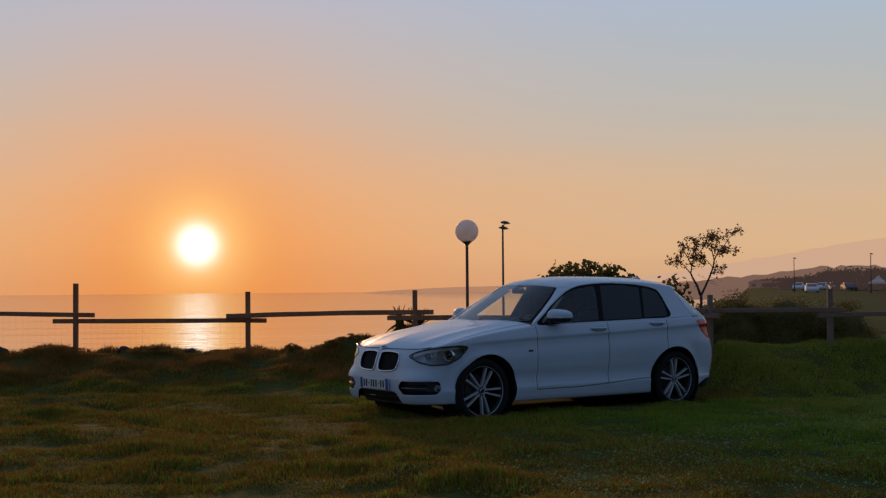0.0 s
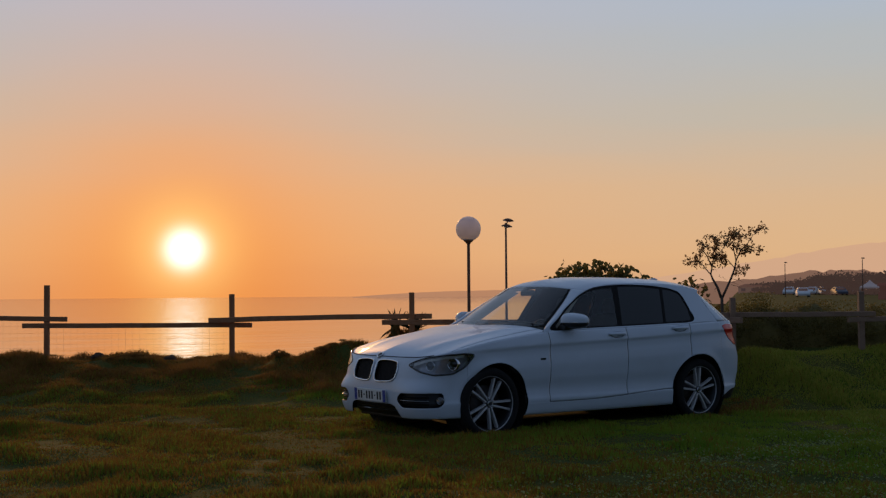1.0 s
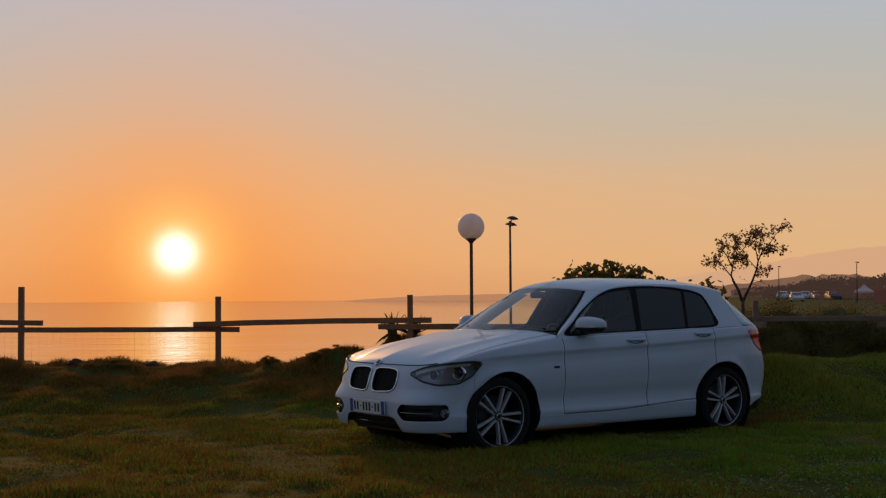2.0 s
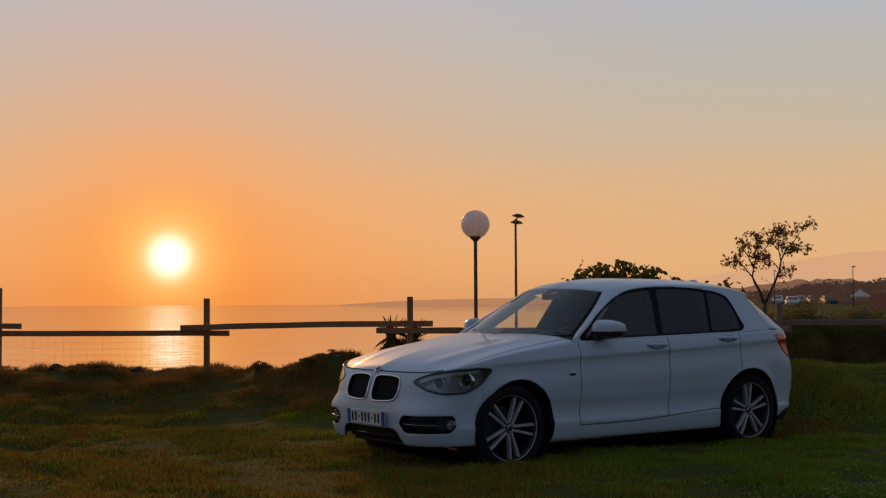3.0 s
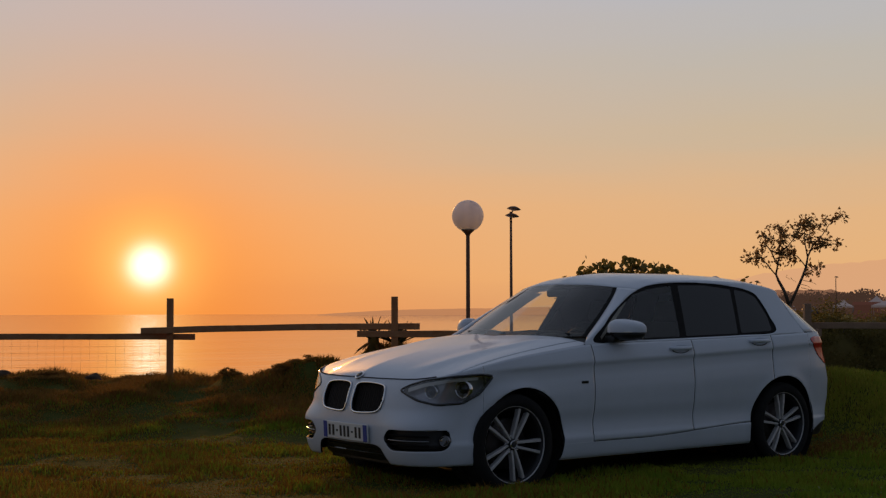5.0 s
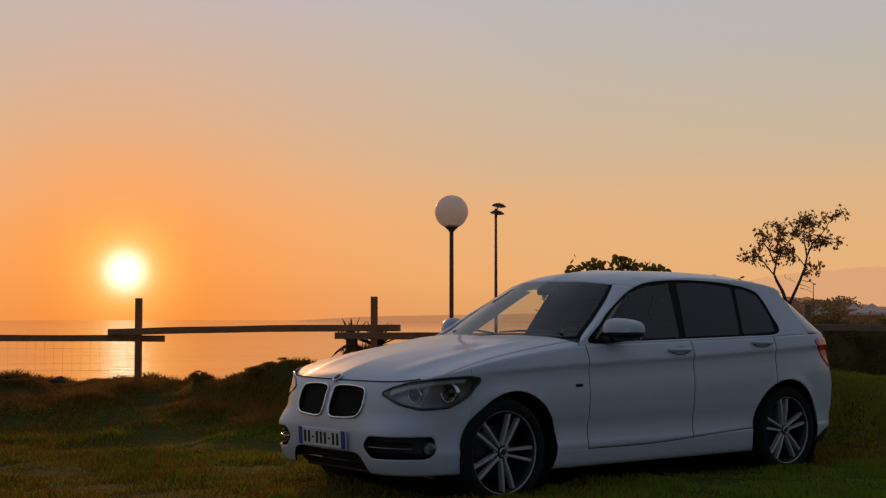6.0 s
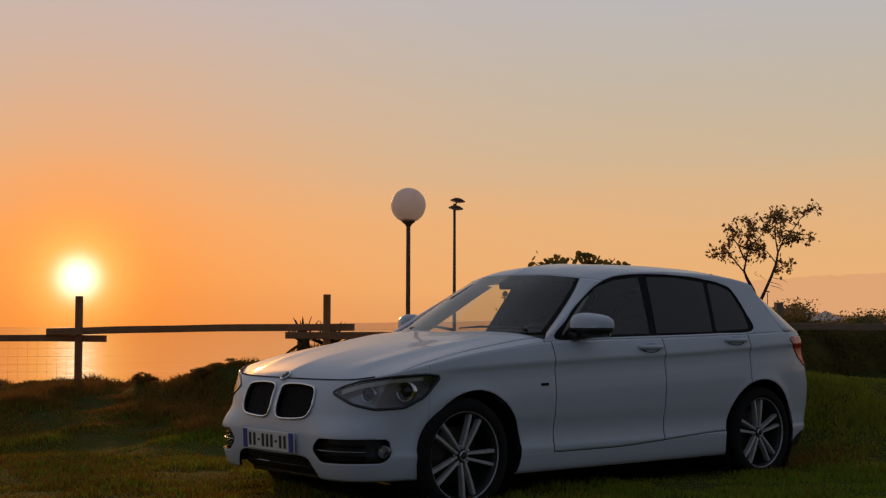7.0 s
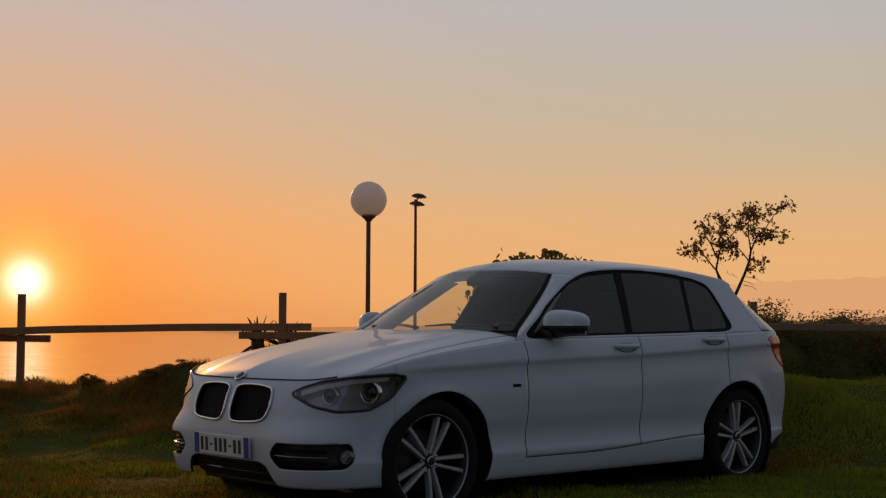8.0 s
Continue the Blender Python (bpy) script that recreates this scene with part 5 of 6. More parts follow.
                v, f = leaf_cloud(rng, [tuple(a + out_)], int(rng.integers(6, 15)), (0.018, 0.018, 0.018), 0.038, 1.1)
                V.append(v), Fc.extend([tuple(q + nn for q in face) for face in f])
                nn += len(v)
    # a few bare hanging twigs between the limbs
    for r, z in ((0.20, 1.40), (0.26, 1.44), (0.22, 1.36), (-0.04, 1.50), (0.03, 1.47)):
        add_tube(bm, [at(r * 0.6, z + 0.02), at(r, z), at(r + 0.05, z - 0.03)], [0.003, 0.002, 0.001], 4)
    part("trunk", bm, M_BARK, tree, "slender grey-brown trunk and limbs", True)
    raw("crown", np.concatenate(V), Fc, M_LEAFT, tree, "sparse dusky green leaves")
    return tree


build_sapling(3.22, 0.60)


def build_bush(name, label, x, y, base, rx, ry, rz, leaves, size, mat, seed, stems=9, flat=0.6, lumps=26, group="", core=0.84):
    """A shrub of stems and leaf clumps with an uneven outline."""
    rng = np.random.default_rng(seed)
    bush = empty(name, label, "bush", (x, y, base), group=group)
    C = []
    while len(C) < lumps:
        p = rng.uniform(-1, 1, 3)
        if p @ p > 1 or p[2] < -0.15:
            continue
        k = 0.62 + 0.38 * rng.random()
        p = p / (np.linalg.norm(p) + 1e-6) * k * rng.uniform(0.75, 1.08)
        C.append((p[0] * rx, p[1] * ry, abs(p[2]) * rz + 0.04))
    bm = bmesh.new()
    for c in C[:stems]:
        c = Vector(c)
        add_tube(bm, [Vector((c.x * 0.15, c.y * 0.15, -0.15)), Vector((c.x * 0.5, c.y * 0.5, c.z * 0.55)), c], [0.014, 0.010, 0.004], 5)
    part("stems", bm, M_BARK, bush)
    s = min(rx, ry, rz)
    v, f = leaf_cloud(rng, C, leaves, (0.15 * rx, 0.15 * ry, 0.075 * rz), size, flat)
    raw("foliage", v, f, mat, bush, "dense dull green leaves")
    if s > 0.09:
        heart = bmesh.new()
        bmesh.ops.create_icosphere(heart, subdivisions=3, radius=1)
        for q in heart.verts:
            k = 1 + 0.22 * noise.noise(q.co * 2.6 + Vector((seed, 0, 0)))
            q.co = Vector((q.co.x * rx * core * k, q.co.y * ry * core * k, max(-0.3, q.co.z) * rz * core * k))
        part("inner_growth", heart, mat, bush, "", True)
    return bush


# seaside shrub with round leaves behind the car
def round_leaf_shrub():
    rng = np.random.default_rng(11)
    for x, y, wide, top, n in ((2.72, 2.23, 0.69, 1.66, 1500), (3.62, 1.60, 0.19, 1.44, 260)):
        g = ground_z(x, y)
        shrub = empty("round_leaf_shrub", "dark shrub with large round leaves behind the fence", "bush", (x, y, g), group="round-leaved shrubs")
        bm = bmesh.new()
        tips = []
        for k in range(23 if wide > 0.5 else 7):
            r = wide * (k / (22 if wide > 0.5 else 6) * 2 - 1)
            h = (top - g) * (0.93 - 0.20 * (r / wide) ** 2 + rng.uniform(-0.05, 0.07)) - 0.04
            d = rng.normal(0, 0.22)
            p = RIGHT * r + AWAY * d
            q = Vector((p.x, p.y, h))
            add_tube(bm, [(p.x * 0.2, p.y * 0.2, -0.2), (p.x * 0.7, p.y * 0.7, h * 0.55), tuple(q)], [0.022, 0.014, 0.006], 6)
            tips += [q, q - Vector((0, 0, 0.12)) + RIGHT * rng.normal(0, 0.05), q - Vector((0, 0, 0.28)) + RIGHT * rng.normal(0, 0.08)]
        part("stems", bm, M_BARK, shrub)
        V, Fc = [], []
        for i in range(n):
            c = tips[int(rng.integers(0, len(tips)))] + Vector(rng.normal(0, 1, 3) * (0.06, 0.06, 0.045))
            q = Euler(rng.uniform(-1.3, 1.3, 3)).to_matrix()
            r = 0.032 * rng.uniform(0.7, 1.2)
            b = len(V)
            V.append(tuple(c + q @ Vector((0, 0, -0.006))))
            for k in range(9):
                a = 2 * math.pi * k / 9
                V.append(tuple(c + q @ Vector((r * math.cos(a), r * 0.92 * math.sin(a), 0.004))))
            Fc += [(b, b + 1 + k, b + 1 + (k + 1) % 9) for k in range(9)]
        raw("foliage", V, Fc, M_LEAFD, shrub, "large round leathery leaves")


round_leaf_shrub()

# clipped hedge behind the right-hand fence, one shrub after another
HEDGE = [(3.44, 2.05, 0.50), (3.82, 1.45, 0.66), (4.27, 1.00, 0.78), (4.80, 0.68, 0.76), (5.37, 0.30, 0.60)]
for k, (hx, hy, hh) in enumerate(HEDGE):
    build_bush("hedge_shrub", "broad dark green hedge shrub behind the fence", hx, hy, ground_z(hx, hy) - 0.1, 0.66, 0.60, hh * 0.92, 24000, 0.028, M_LEAFD, 30 + k, lumps=150, group="hedge shrubs")

# low salt-blown shrubs along the bank
for k, (bx, by, rx, ry, rz, n) in enumerate([(0.30, 4.70, 0.24, 0.20, 0.10, 1800), (-0.24, 5.34, 0.12, 0.12, 0.07, 700), (-1.70, 7.02, 0.40, 0.26, 0.08, 1600), (-2.83, 8.14, 0.46, 0.28, 0.08, 1800),
                                               (-0.82, 6.42, 0.28, 0.2, 0.07, 1200), (-3.88, 9.04, 0.6, 0.36, 0.10, 2000), (0.02, 4.62, 0.16, 0.14, 0.08, 1000)]):
    build_bush("bank_shrub", "low wind-clipped shrub on the grassy bank" if rx > 0.3 else "small tufted shrub on the grassy bank", bx, by, ground_z(bx, by) - 0.05, rx, ry, rz, int(n * 3.2), 0.015, M_SCRUB, 60 + k, group="bank shrubs", core=0.8, stems=4)


def build_agave(x, y, base, n, ln, seed):
    rng = np.random.default_rng(seed)
    plant = empty("agave", "spiky agave clump beside the fence post", "plant", (x, y, base))
    part("heart", lathe([(0.07, -0.2), (0.06, -0.1), (0.06, 0.03), (0.03, 0.10), (0.0, 0.12)], 12), M_LEAFD, plant, "", True)
    for k in range(n):
        a, up = k * 2.4 + rng.uniform(-0.2, 0.2), rng.uniform(0.35, 1.35) if k % 3 else rng.uniform(-0.7, 0.0)
        L_ = ln * rng.uniform(0.75, 1.15)
        d = Vector((math.cos(a) * math.cos(up), math.sin(a) * math.cos(up), math.sin(up)))
        s = d.cross(Vector((0, 0, 1))).normalized()
        nrm = s.cross(d)
        bm = bmesh.new()
        rows = []
        for t in (0.0, 0.3, 0.6, 0.85, 1.0):
            w = 0.020 * (1 - t) ** 0.7 + 0.0015
            c = d * (0.04 + L_ * t) - Vector((0, 0, 0.12 * L_ * t * t))
            rows.append([bm.verts.new(c + s * w + nrm * w * 0.5), bm.verts.new(c - nrm * 0.004), bm.verts.new(c - s * w + nrm * w * 0.5), bm.verts.new(c + nrm * w * 0.15)])
        for p, q in zip(rows, rows[1:]):
            for i in range(4):
                bm.faces.new((p[i], p[(i + 1) % 4], q[(i + 1) % 4], q[i]))
        bm.faces.new(rows[-1])
        part("leaf", bm, M_LEAF if up > 0.1 else M_SCRUB, plant, "" if up > 0.1 else "withered brown leaf")
    return plant


build_agave(1.10, 4.09, ground_z(1.10, 4.09) + 0.05, 44, 0.27, 3)
build_agave(0.87, 4.20, ground_z(0.87, 4.20) + 0.05, 30, 0.24, 4)


def build_rock(x, y, r, seed):
    bm = bmesh.new()
    bmesh.ops.create_icosphere(bm, subdivisions=3, radius=r)
    for v in bm.verts:
        v.co *= 1 + 0.35 * noise.noise(v.co * (2.2 / r) * 0.5 + Vector((seed * 7, 0, 0))) + 0.10 * noise.noise(v.co * (5 / r))
        v.co.z *= 0.7
    ob = part("rock", bm, M_ROCK)
    ob.location = (x, y, ground_z(x, y) + r * 0.25)
    return tagged(ob, "dark rough basalt rock on the bank", "rock", "bank rocks")


for k, (x, y, r) in enumerate([(-1.97, 7.44, 0.11), (-1.15, 6.88, 0.10), (-3.47, 8.71, 0.13), (-3.70, 8.68, 0.09), (-0.08, 5.49, 0.08)]):
    build_rock(x, y, r, k)

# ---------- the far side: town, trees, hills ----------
# the third colour of each is haze painted on as emission
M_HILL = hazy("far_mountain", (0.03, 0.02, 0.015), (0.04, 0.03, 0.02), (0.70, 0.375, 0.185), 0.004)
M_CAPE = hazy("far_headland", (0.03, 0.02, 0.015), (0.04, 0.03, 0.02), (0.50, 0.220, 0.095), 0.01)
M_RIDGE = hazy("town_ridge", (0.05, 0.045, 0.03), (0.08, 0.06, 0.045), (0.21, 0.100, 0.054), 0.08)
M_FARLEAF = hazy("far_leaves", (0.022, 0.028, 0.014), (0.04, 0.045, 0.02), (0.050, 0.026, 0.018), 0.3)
M_WALLF = hazy("far_plaster", (0.20, 0.16, 0.13), (0.15, 0.12, 0.10), (0.085, 0.042, 0.024), 1.2)
M_ROOFF = hazy("far_roof", (0.12, 0.055, 0.04), (0.09, 0.045, 0.035), (0.085, 0.040, 0.024), 1.5)
M_STALL = hazy("stall_cloth", (0.10, 0.03, 0.025), (0.07, 0.025, 0.02), (0.045, 0.020, 0.014), 1.0)
M_TENT = hazy("tent_canvas", (0.50, 0.47, 0.45), (0.42, 0.39, 0.37), (0.045, 0.026, 0.020), 1.0)
M_GLASSD = hazy("far_glass", (0.03, 0.03, 0.035), (0.04, 0.04, 0.045), (0.055, 0.030, 0.022), 2.0)


def far_place(az, dist):
    """A place at that distance from the field, its bearing squeezed to fit the camera's view."""
    a = radians(34.2 + (az - 35.5) * 0.942)
    return -8.5 + dist * math.sin(a), -10.2 + dist * math.cos(a)


def build_skyline(name, label, mat, az0, az1, dist, height, base, n=160, rough=0.1, depth=0.12, seed=0):
    """A ridge whose crest follows height(az)."""
    v, f = [], []
    for i in range(n + 1):
        az = az0 + (az1 - az0) * i / n
        h = height(az)
        h *= 1 + rough * noise.fractal(Vector((az * 1.7, seed, 0)), 1.0, 2.0, 5)
        for k, (dd, hh) in enumerate(((1.0, base), (1.0 + depth * 0.3, base + (h - base) * 0.55), (1.0 + depth * 0.6, base + (h - base) * 0.9), (1.0 + depth, h), (1.0 + depth * 2, base))):
            x, y = far_place(az, dist * dd)
            v.append((x, y, hh + (rough * (h - base) * 0.3 * noise.noise(Vector((az * 3, k, seed))) if 0 < k < 3 else 0)))
    for i in range(n):
        for k in range(4):
            f.append((i * 5 + k, (i + 1) * 5 + k, (i + 1) * 5 + k + 1, i * 5 + k + 1))
    return tagged(raw(name, v, f, mat, smooth=True), label, "hill", kind="structure")


build_skyline("backdrop_mountain", "mountain slope paled pink by a painted haze glow", M_HILL, 36, 95, 3600, curve((36, -2), (42, 16), (46, 45), (50, 85), (55.3, 138), (60, 155), (68, 170), (95, 220)), -9, rough=0.05)
build_skyline("backdrop_headland", "low headland at the sea's edge with a painted haze glow", M_CAPE, 32.0, 60, 3300, curve((32, -7), (33.5, -1), (36, 6), (40, 10), (48, 18), (60, 20)), -9, rough=0.12, seed=3)
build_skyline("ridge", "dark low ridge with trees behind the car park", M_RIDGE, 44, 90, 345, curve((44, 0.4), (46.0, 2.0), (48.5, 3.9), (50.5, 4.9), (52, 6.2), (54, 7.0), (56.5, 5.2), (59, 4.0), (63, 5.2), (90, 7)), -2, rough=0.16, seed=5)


def build_far_car(az, dist, color, turn):
    x, y = far_place(az, dist)
    car_ = empty("parked_car", "small parked car in the distance, %s" % ("white" if color[0] > 0.4 else "dark"), "car", (x, y, FAR_Z(az, dist)), turn, group="parked cars")
    mt = M_FARCAR["w" if color[0] > 0.4 else "d"]
    bm = bmesh.new()
    prof = [(-2.1, 0.35), (-2.15, 0.6), (-1.95, 0.78), (-1.0, 0.92), (-0.35, 1.38), (0.9, 1.44), (1.65, 1.30), (2.0, 0.95), (2.1, 0.6), (2.05, 0.35)]
    rings = [[bm.verts.new((px, s_ * (0.86 if pz < 1.0 else 0.66), pz)) for px, pz in prof] for s_ in (-1, 1)]
    for i in range(len(prof)):
        j = (i + 1) % len(prof)
        bm.faces.new((rings[0][i], rings[0][j], rings[1][j], rings[1][i]))
    bm.faces.new(rings[0]), bm.faces.new(rings[1][::-1])
    part("body", bm, mt, car_)
    for s_ in (-1, 1):
        part("side_window", box((1.7, 0.02, 0.30), (0.35, s_ * 0.76, 1.15), Matrix.Rotation(radians(-s_ * 22), 4, "X")), M_GLASSD, car_)
    part("windscreen", box((0.55, 1.2, 0.02), (-0.68, 0, 1.165), Matrix.Rotation(radians(-35), 4, "Y")), M_GLASSD, car_)
    for wx in (-1.3, 1.3):
        for s_ in (-1, 1):
            part("wheel", lathe([(0.0, 0.1), (0.22, 0.1), (0.31, 0.08), (0.31, -0.08), (0.0, -0.1)], 14, Matrix.Translation((wx, s_ * 0.78, 0.31)) @ Matrix.Rotation(radians(90), 4, "X")), M_RUBBER, car_)
    return car_


def FAR_Z(az, dist):
    x, y = far_place(az, dist)
    return ground_z(x, y) - 0.12


M_FARCAR = {"w": paint("far_white_paint", (0.66, 0.66, 0.67), 0.55, spec=0.2), "d": paint("far_dark_paint", (0.10, 0.10, 0.12), 0.55, spec=0.2)}
for az, d, c, t in ((51.75, 225, 0.7, 36), (52.35, 190, 0.7, 44), (52.75, 235, 0.7, 30), (52.2, 265, 0.1, 40), (53.3, 230, 0.7, 48), (51.2, 275, 0.7, 35), (50.9, 310, 0.7, 42), (51.7, 300, 0.1, 38), (52.9, 285, 0.7, 45), (50.3, 330, 0.7, 40), (53.9, 215, 0.1, 52), (49.7, 345, 0.7, 44), (53.6, 270, 0.7, 38), (54.5, 245, 0.7, 46)):
    build_far_car(az, d, (c, c, c), t)


def build_tent(az, dist, w, h):
    x, y = far_place(az, dist)
    tent = empty("market_tent", "white peaked canvas tent on thin legs", "tent", (x, y, FAR_Z(az, dist)), -az, group="market tents")
    bm = bmesh.new()
    e = [bm.verts.new((sx_ * w / 2, sy_ * w / 2, h * 0.62)) for sx_, sy_ in ((-1, -1), (1, -1), (1, 1), (-1, 1))]
    lo = [bm.verts.new((sx_ * w / 2, sy_ * w / 2, h * 0.54)) for sx_, sy_ in ((-1, -1), (1, -1), (1, 1), (-1, 1))]
    mid = [bm.verts.new((sx_ * w / 5, sy_ * w / 5, h * 0.80)) for sx_, sy_ in ((-1, -1), (1, -1), (1, 1), (-1, 1))]
    top_ = bm.verts.new((0, 0, h))
    for k in range(4):
        n = (k + 1) % 4
        bm.faces.new((lo[k], lo[n], e[n], e[k])), bm.faces.new((e[k], e[n], mid[n], mid[k])), bm.faces.new((mid[k], mid[n], top_))
    part("canopy", bm, M_TENT, tent)
    for sx_ in (-1, 1):
        for sy_ in (-1, 1):
            part("leg", tube([(sx_ * w * 0.49, sy_ * w * 0.49, 0), (sx_ * w * 0.49, sy_ * w * 0.49, h * 0.6)], 0.04, 6), M_STEEL, tent)
    return tent


build_tent(55.2, 175, 2.4, 2.3)
build_tent(57.2, 142, 4.2, 2.5)
build_tent(56.6, 185, 2.8, 2.8)


def build_house(az, dist, w, d, h, roof_h, rooms=3):
    x, y = far_place(az, dist)
    house = empty("house", "low plastered house with a brown pitched roof", "house", (x, y, FAR_Z(az, dist)), -az - 12, group="far houses")
    part("wall", box((w, d, h), (0, 0, h / 2)), M_WALLF, house)
    bm = bmesh.new()
    a = [bm.verts.new((sx_ * (w / 2 + 0.3), sy_ * (d / 2 + 0.3), h)) for sx_, sy_ in ((-1, -1), (1, -1), (1, 1), (-1, 1))]
    r = [bm.verts.new((sx_ * (w / 2 - 0.6), 0, h + roof_h)) for sx_ in (-1, 1)]
    bm.faces.new((a[0], a[1], r[1], r[0])), bm.faces.new((a[2], a[3], r[0], r[1])), bm.faces.new((a[1], a[2], r[1])), bm.faces.new((a[3], a[0], r[0])), bm.faces.new(a[::-1])
    part("roof", bm, M_ROOFF, house)
    for k in range(rooms):
        wx = -w / 2 + w * (k + 0.5) / rooms
        win = part("window", box((w / rooms * 0.42, 0.08, h * 0.42), (wx, -d / 2 - 0.03, h * 0.55)), M_GLASSD, house)
        part("sill", box((w / rooms * 0.5, 0.16, 0.06), (wx, -d / 2 - 0.06, h * 0.32)), M_WALLF, win)
    return house


build_house(52.6, 310, 7, 5, 1.6, 0.9)
build_house(50.6, 300, 9, 7, 1.5, 0.6, 4)
build_house(51.7, 320, 8, 6, 1.6, 0.7)
build_house(48.7, 330, 8, 7, 1.6, 0.3, 4)
build_house(60.3, 300, 9, 7, 2.2, 0.3, 4)


def build_far_tree(az, dist, h, w, seed, mat):
    rng = np.random.default_rng(seed)
    x, y = far_place(az, dist)
    tree = empty("far_tree", "dark round-headed tree on the ridge", "tree", (x, y, FAR_Z(az, dist) - h * 0.38), group="ridge trees")
    bm = bmesh.new()
    add_tube(bm, [(0, 0, -0.5), (0.1, 0, h * 0.35), (0.0, 0.1, h * 0.7)], [0.20, 0.15, 0.05], 7)
    for k in range(5):
        a = k * 1.26 + rng.random()
        add_tube(bm, [(0.05, 0, h * 0.35), (math.cos(a) * w * 0.25, math.sin(a) * w * 0.25, h * 0.6)], [0.08, 0.03], 5)
    part("trunk", bm, M_BARK, tree)
    C = [(math.cos(a) * r * w * 0.42, math.sin(a) * r * w * 0.42, h * (0.42 + 0.5 * q)) for a, r, q in zip(rng.uniform(0, 6.28, 26), rng.random(26) ** 0.6, rng.random(26))]
    v, f = leaf_cloud(rng, C, 1300, (w * 0.11, w * 0.11, h * 0.07), 0.55, 0.7)
    raw("crown", v, f, mat, tree, "dense dark crown")
    return tree


for k, (az, d, h, w) in enumerate([(51.5, 140, 1.9, 3.0), (52.1, 150, 2.2, 3.4), (52.7, 138, 2.4, 3.6), (53.2, 142, 3.0, 3.4), (53.9, 128, 2.5, 4.2), (54.6, 134, 3.1, 4.0), (55.4, 126, 2.8, 4.0), (53.0, 160, 2.9, 3.6), (50.4, 170, 1.8, 3.4), (48.6, 190, 2.2, 2.6), (56.2, 130, 3.2, 4.2), (53.5, 165, 2.8, 4.0)]):
    build_far_tree(az, d * 1.75, h * 2.0, w * 1.7, 200 + k, M_FARLEAF)
for az, d, z, s in ((51.6, 190, 5.0, 0.26), (54.9, 170, 5.0, 0.26)):
    x, y = far_place(az, d)
    build_street_lamp(x, y, z, 0.06, s, 1, "far street lamp on a thin pole")
for az, d, sx_, sy_, h in ((56.1, 150, 2.6, 2.0, 1.7), (57.3, 150, 2.2, 1.6, 1.5)):
    x, y = far_place(az, d)
    stall = empty("market_stall", "dark red market stall with a counter", "stall", (x, y, FAR_Z(az, d)), -az, group="market stalls")
    part("back_cloth", box((sx_, 0.06, h), (0, sy_ / 2, h / 2)), M_STALL, stall)
    part("counter", box((sx_, 0.5, 0.9), (0, -sy_ / 2, 0.45), None, 0.03), M_STALL, stall)
    part("awning", box((sx_ * 1.1, sy_ * 1.1, 0.06), (0, 0, h), Matrix.Rotation(radians(8), 4, "X")), M_STALL, stall)

# ---------- grass ----------
def build_grass(name, label, mat, count, region, height, seed, lean=0.35, width=0.006, thin=None):
    """Blades as bent tapered strips, thicker where the field is tufty."""
    rng = np.random.default_rng(seed)
    (x0, x1), (y0, y1) = region
    V, Fc, n, tries = [], [], 0, 0
    while n < count and tries < count * 6:
        tries += 1
        x, y = rng.uniform(x0, x1), rng.uniform(y0, y1)
        tuft = noise.noise(Vector((x * 1.1, y * 1.1, 2.0))) + 0.6 * noise.noise(Vector((x * 3.1, y * 3.1, 5.0)))
        if thin is not None and not thin(x, y, tuft, rng.random()):
            continue
        h = height * rng.uniform(0.45, 1.3) * (0.62 + 1.15 * max(-0.35, tuft))
        a, b = rng.uniform(0, 6.283), rng.uniform(0, 6.283)
        z = ground_z(x, y) - 0.006
        w = width * rng.uniform(0.7, 1.4)
        dx, dy = math.cos(a) * w, math.sin(a) * w
        bx, by = math.cos(b) * h * lean * rng.random() * 1.6, math.sin(b) * h * lean * rng.random() * 1.6
        k = len(V)
        V += [(x - dx, y - dy, z), (x + dx, y + dy, z), (x + dx * 0.7 + bx * 0.35, y + dy * 0.7 + by * 0.35, z + h * 0.6), (x - dx * 0.7 + bx * 0.35, y - dy * 0.7 + by * 0.35, z + h * 0.6), (x + bx, y + by, z + h)]
        Fc += [(k, k + 1, k + 2, k + 3), (k + 3, k + 2, k + 4)]
        n += 1
    return tagged(raw(name, V, Fc, mat), label, "grass", kind="stuff")


def in_view(x, y):
    dx, dy = x + 9.6, y + 12.2
    az = math.degrees(math.atan2(dx, dy))
    return 11 < az < 62 and dx * dx + dy * dy > 14


def under_car(x, y):
    return -1.7 < x < 1.95 and -0.62 < y < 0.75


def turf(x, y):
    return in_view(x, y) and not under_car(x, y) and fence_gap(x, y) > -0.2


def glare_brown(x, y):
    """Painted sun glare: turf browns seaward and bankward, stays green beyond the car's tail."""
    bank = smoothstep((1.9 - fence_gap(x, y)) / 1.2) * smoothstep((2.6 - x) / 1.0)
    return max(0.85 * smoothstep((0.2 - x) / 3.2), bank)


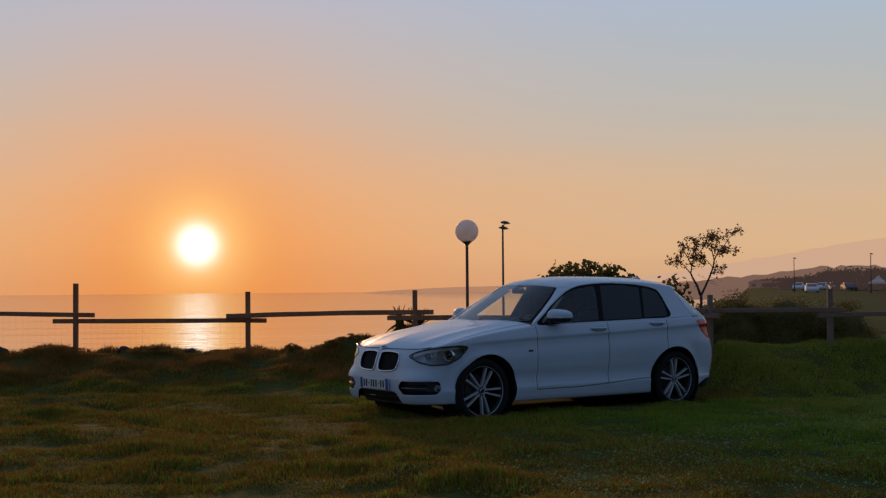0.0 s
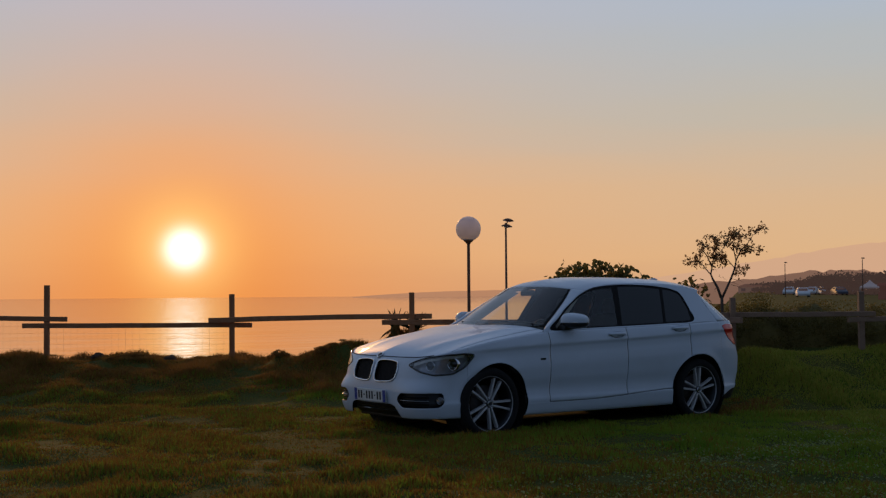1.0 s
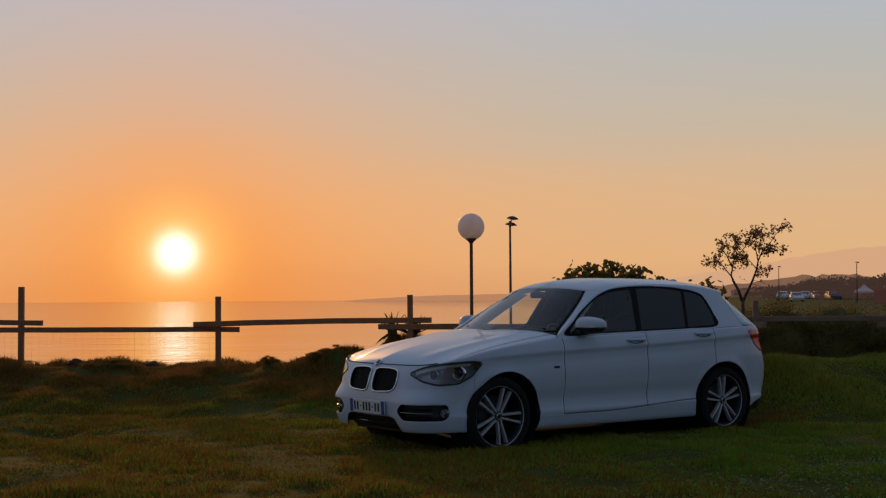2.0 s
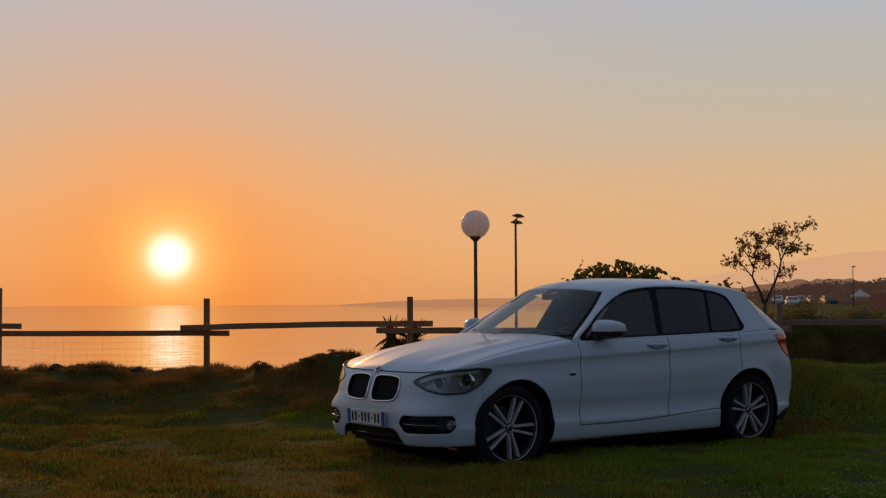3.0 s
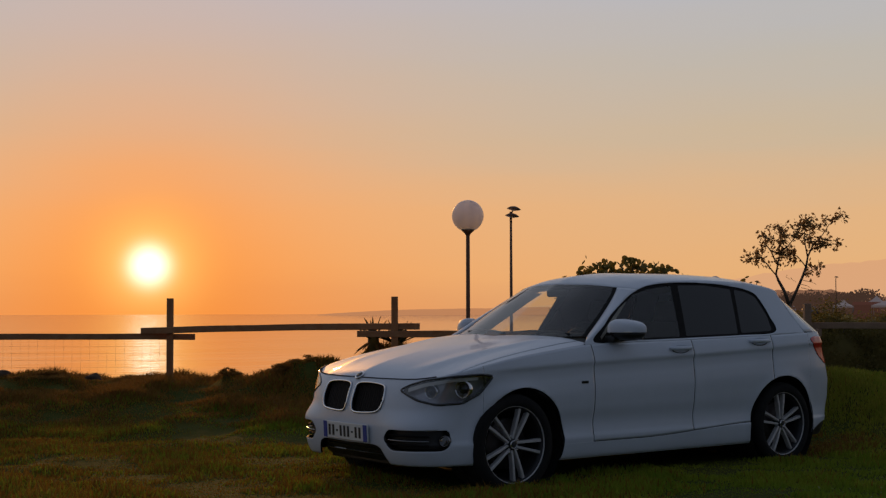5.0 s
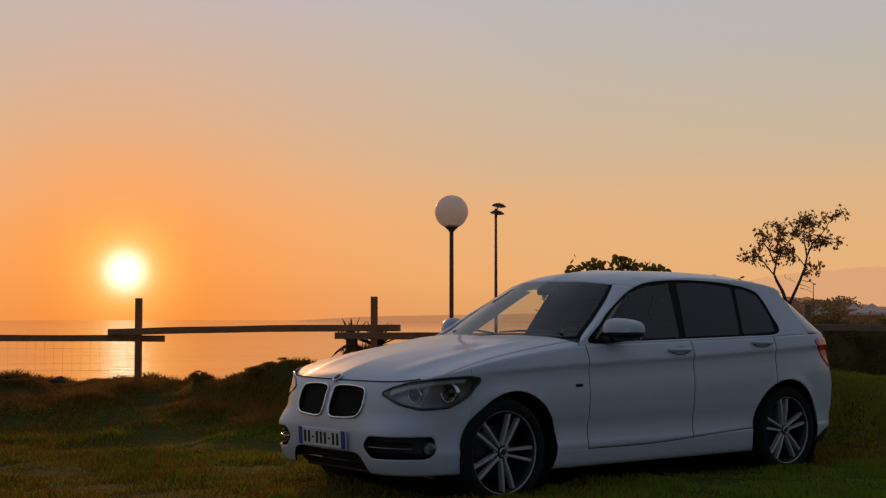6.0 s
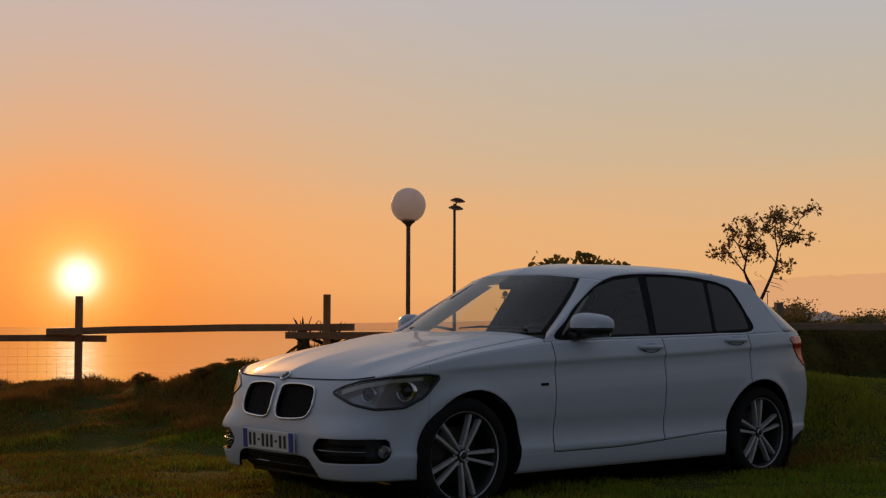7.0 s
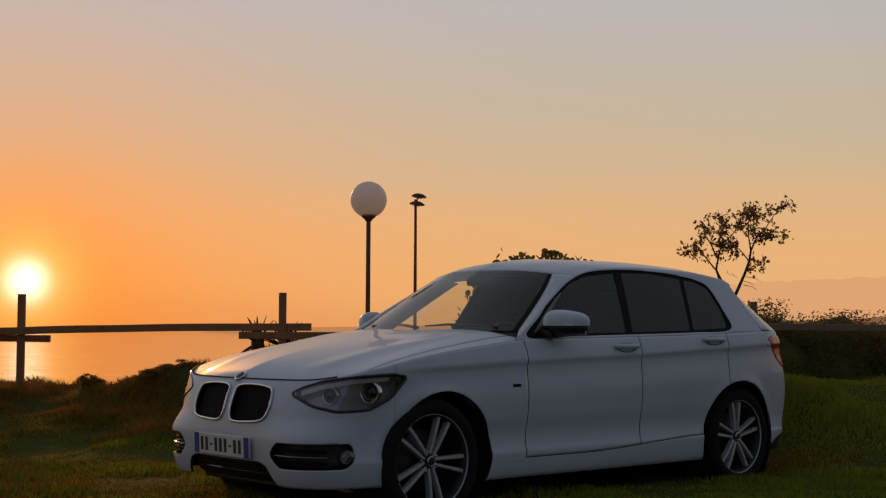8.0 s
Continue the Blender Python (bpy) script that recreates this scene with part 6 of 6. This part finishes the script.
build_grass("field_grass", "short tufty green grass of the field", M_GRASS, 300000, ((-8, 8), (-9.0, 8.4)), 0.047, 1, thin=lambda x, y, t, r: turf(x, y) and r < (0.5 + 1.0 * max(0, t + 0.12)) * (1 - 0.72 * glare_brown(x, y)))
build_grass("dry_glare_grass", "yellowed grass stalks in the turf, thickened as painted sun glare", M_DRYGLARE, 190000, ((-8, 8), (-9.0, 8.4)), 0.066, 2, 0.5, 0.0045, thin=lambda x, y, t, r: turf(x, y) and (r < 0.5 * max(0, t - 0.1) or r < 0.8 * glare_brown(x, y)))
# brighter blades laid where the hedge's shade leaves the turf too dark
build_grass("skylit_grass", "bright green grass before the hedge, skylight painted into its colour", M_SKYGRASS, 90000, ((1.5, 9), (-5.0, 3.0)), 0.060, 4, 0.45, 0.006, thin=lambda x, y, t, r: turf(x, y) and r < smoothstep((x - 1.6) / 1.8) * (0.6 + max(0, t)))
build_grass("bank_grass", "long wind-bent dry grass along the bank", M_BANK, 140000, ((-7, 6), (-1, 11)), 0.090, 3, 0.7, 0.005, thin=lambda x, y, t, r: in_view(x, y) and x < 2.6 and -0.9 < fence_gap(x, y) < 1.9 and r < (0.45 + 0.5 * max(0, t)) * (1 if fence_gap(x, y) < 1.1 else 0.5))


def build_clover():
    """Low pale leaves scattered in patches."""
    rng = np.random.default_rng(9)
    V, Fc = [], []
    for px, py, pr, n in ((-2.6, -4.3, 1.0, 900), (-1.0, -3.6, 0.9, 700), (0.8, -3.2, 0.9, 500), (-3.6, -5.2, 0.8, 600), (2.6, -2.4, 0.8, 350), (-1.7, -5.4, 1.2, 1500), (0.2, -4.3, 1.2, 1200), (1.9, -3.5, 1.0, 800), (-3.4, -6.4, 0.9, 700), (3.6, -2.6, 0.9, 500)):
        for k in range(n):
            x, y = px + rng.normal(0, pr * 0.5), py + rng.normal(0, pr * 0.5)
            if under_car(x, y):
                continue
            c = Vector((x, y, ground_z(x, y) + rng.uniform(0.012, 0.05)))
            q = Euler((rng.uniform(-0.6, 0.6), rng.uniform(-0.6, 0.6), rng.uniform(0, 6.28))).to_matrix()
            r = rng.uniform(0.007, 0.018)
            b = len(V)
            V += [tuple(c + q @ Vector(p)) for p in ((0, 0, 0), (r, r * 0.6, 0.002), (r * 1.5, 0, 0.004), (r, -r * 0.6, 0.002))]
            Fc.append((b, b + 1, b + 2, b + 3))
    return tagged(raw("clover", V, Fc, M_CLOVER), "small pale clover leaves in the turf", "clover", kind="stuff")


M_CLOVER = leafy("clover_leaves", (0.13, 0.20, 0.045), (0.28, 0.31, 0.10), 0.4)
build_clover()
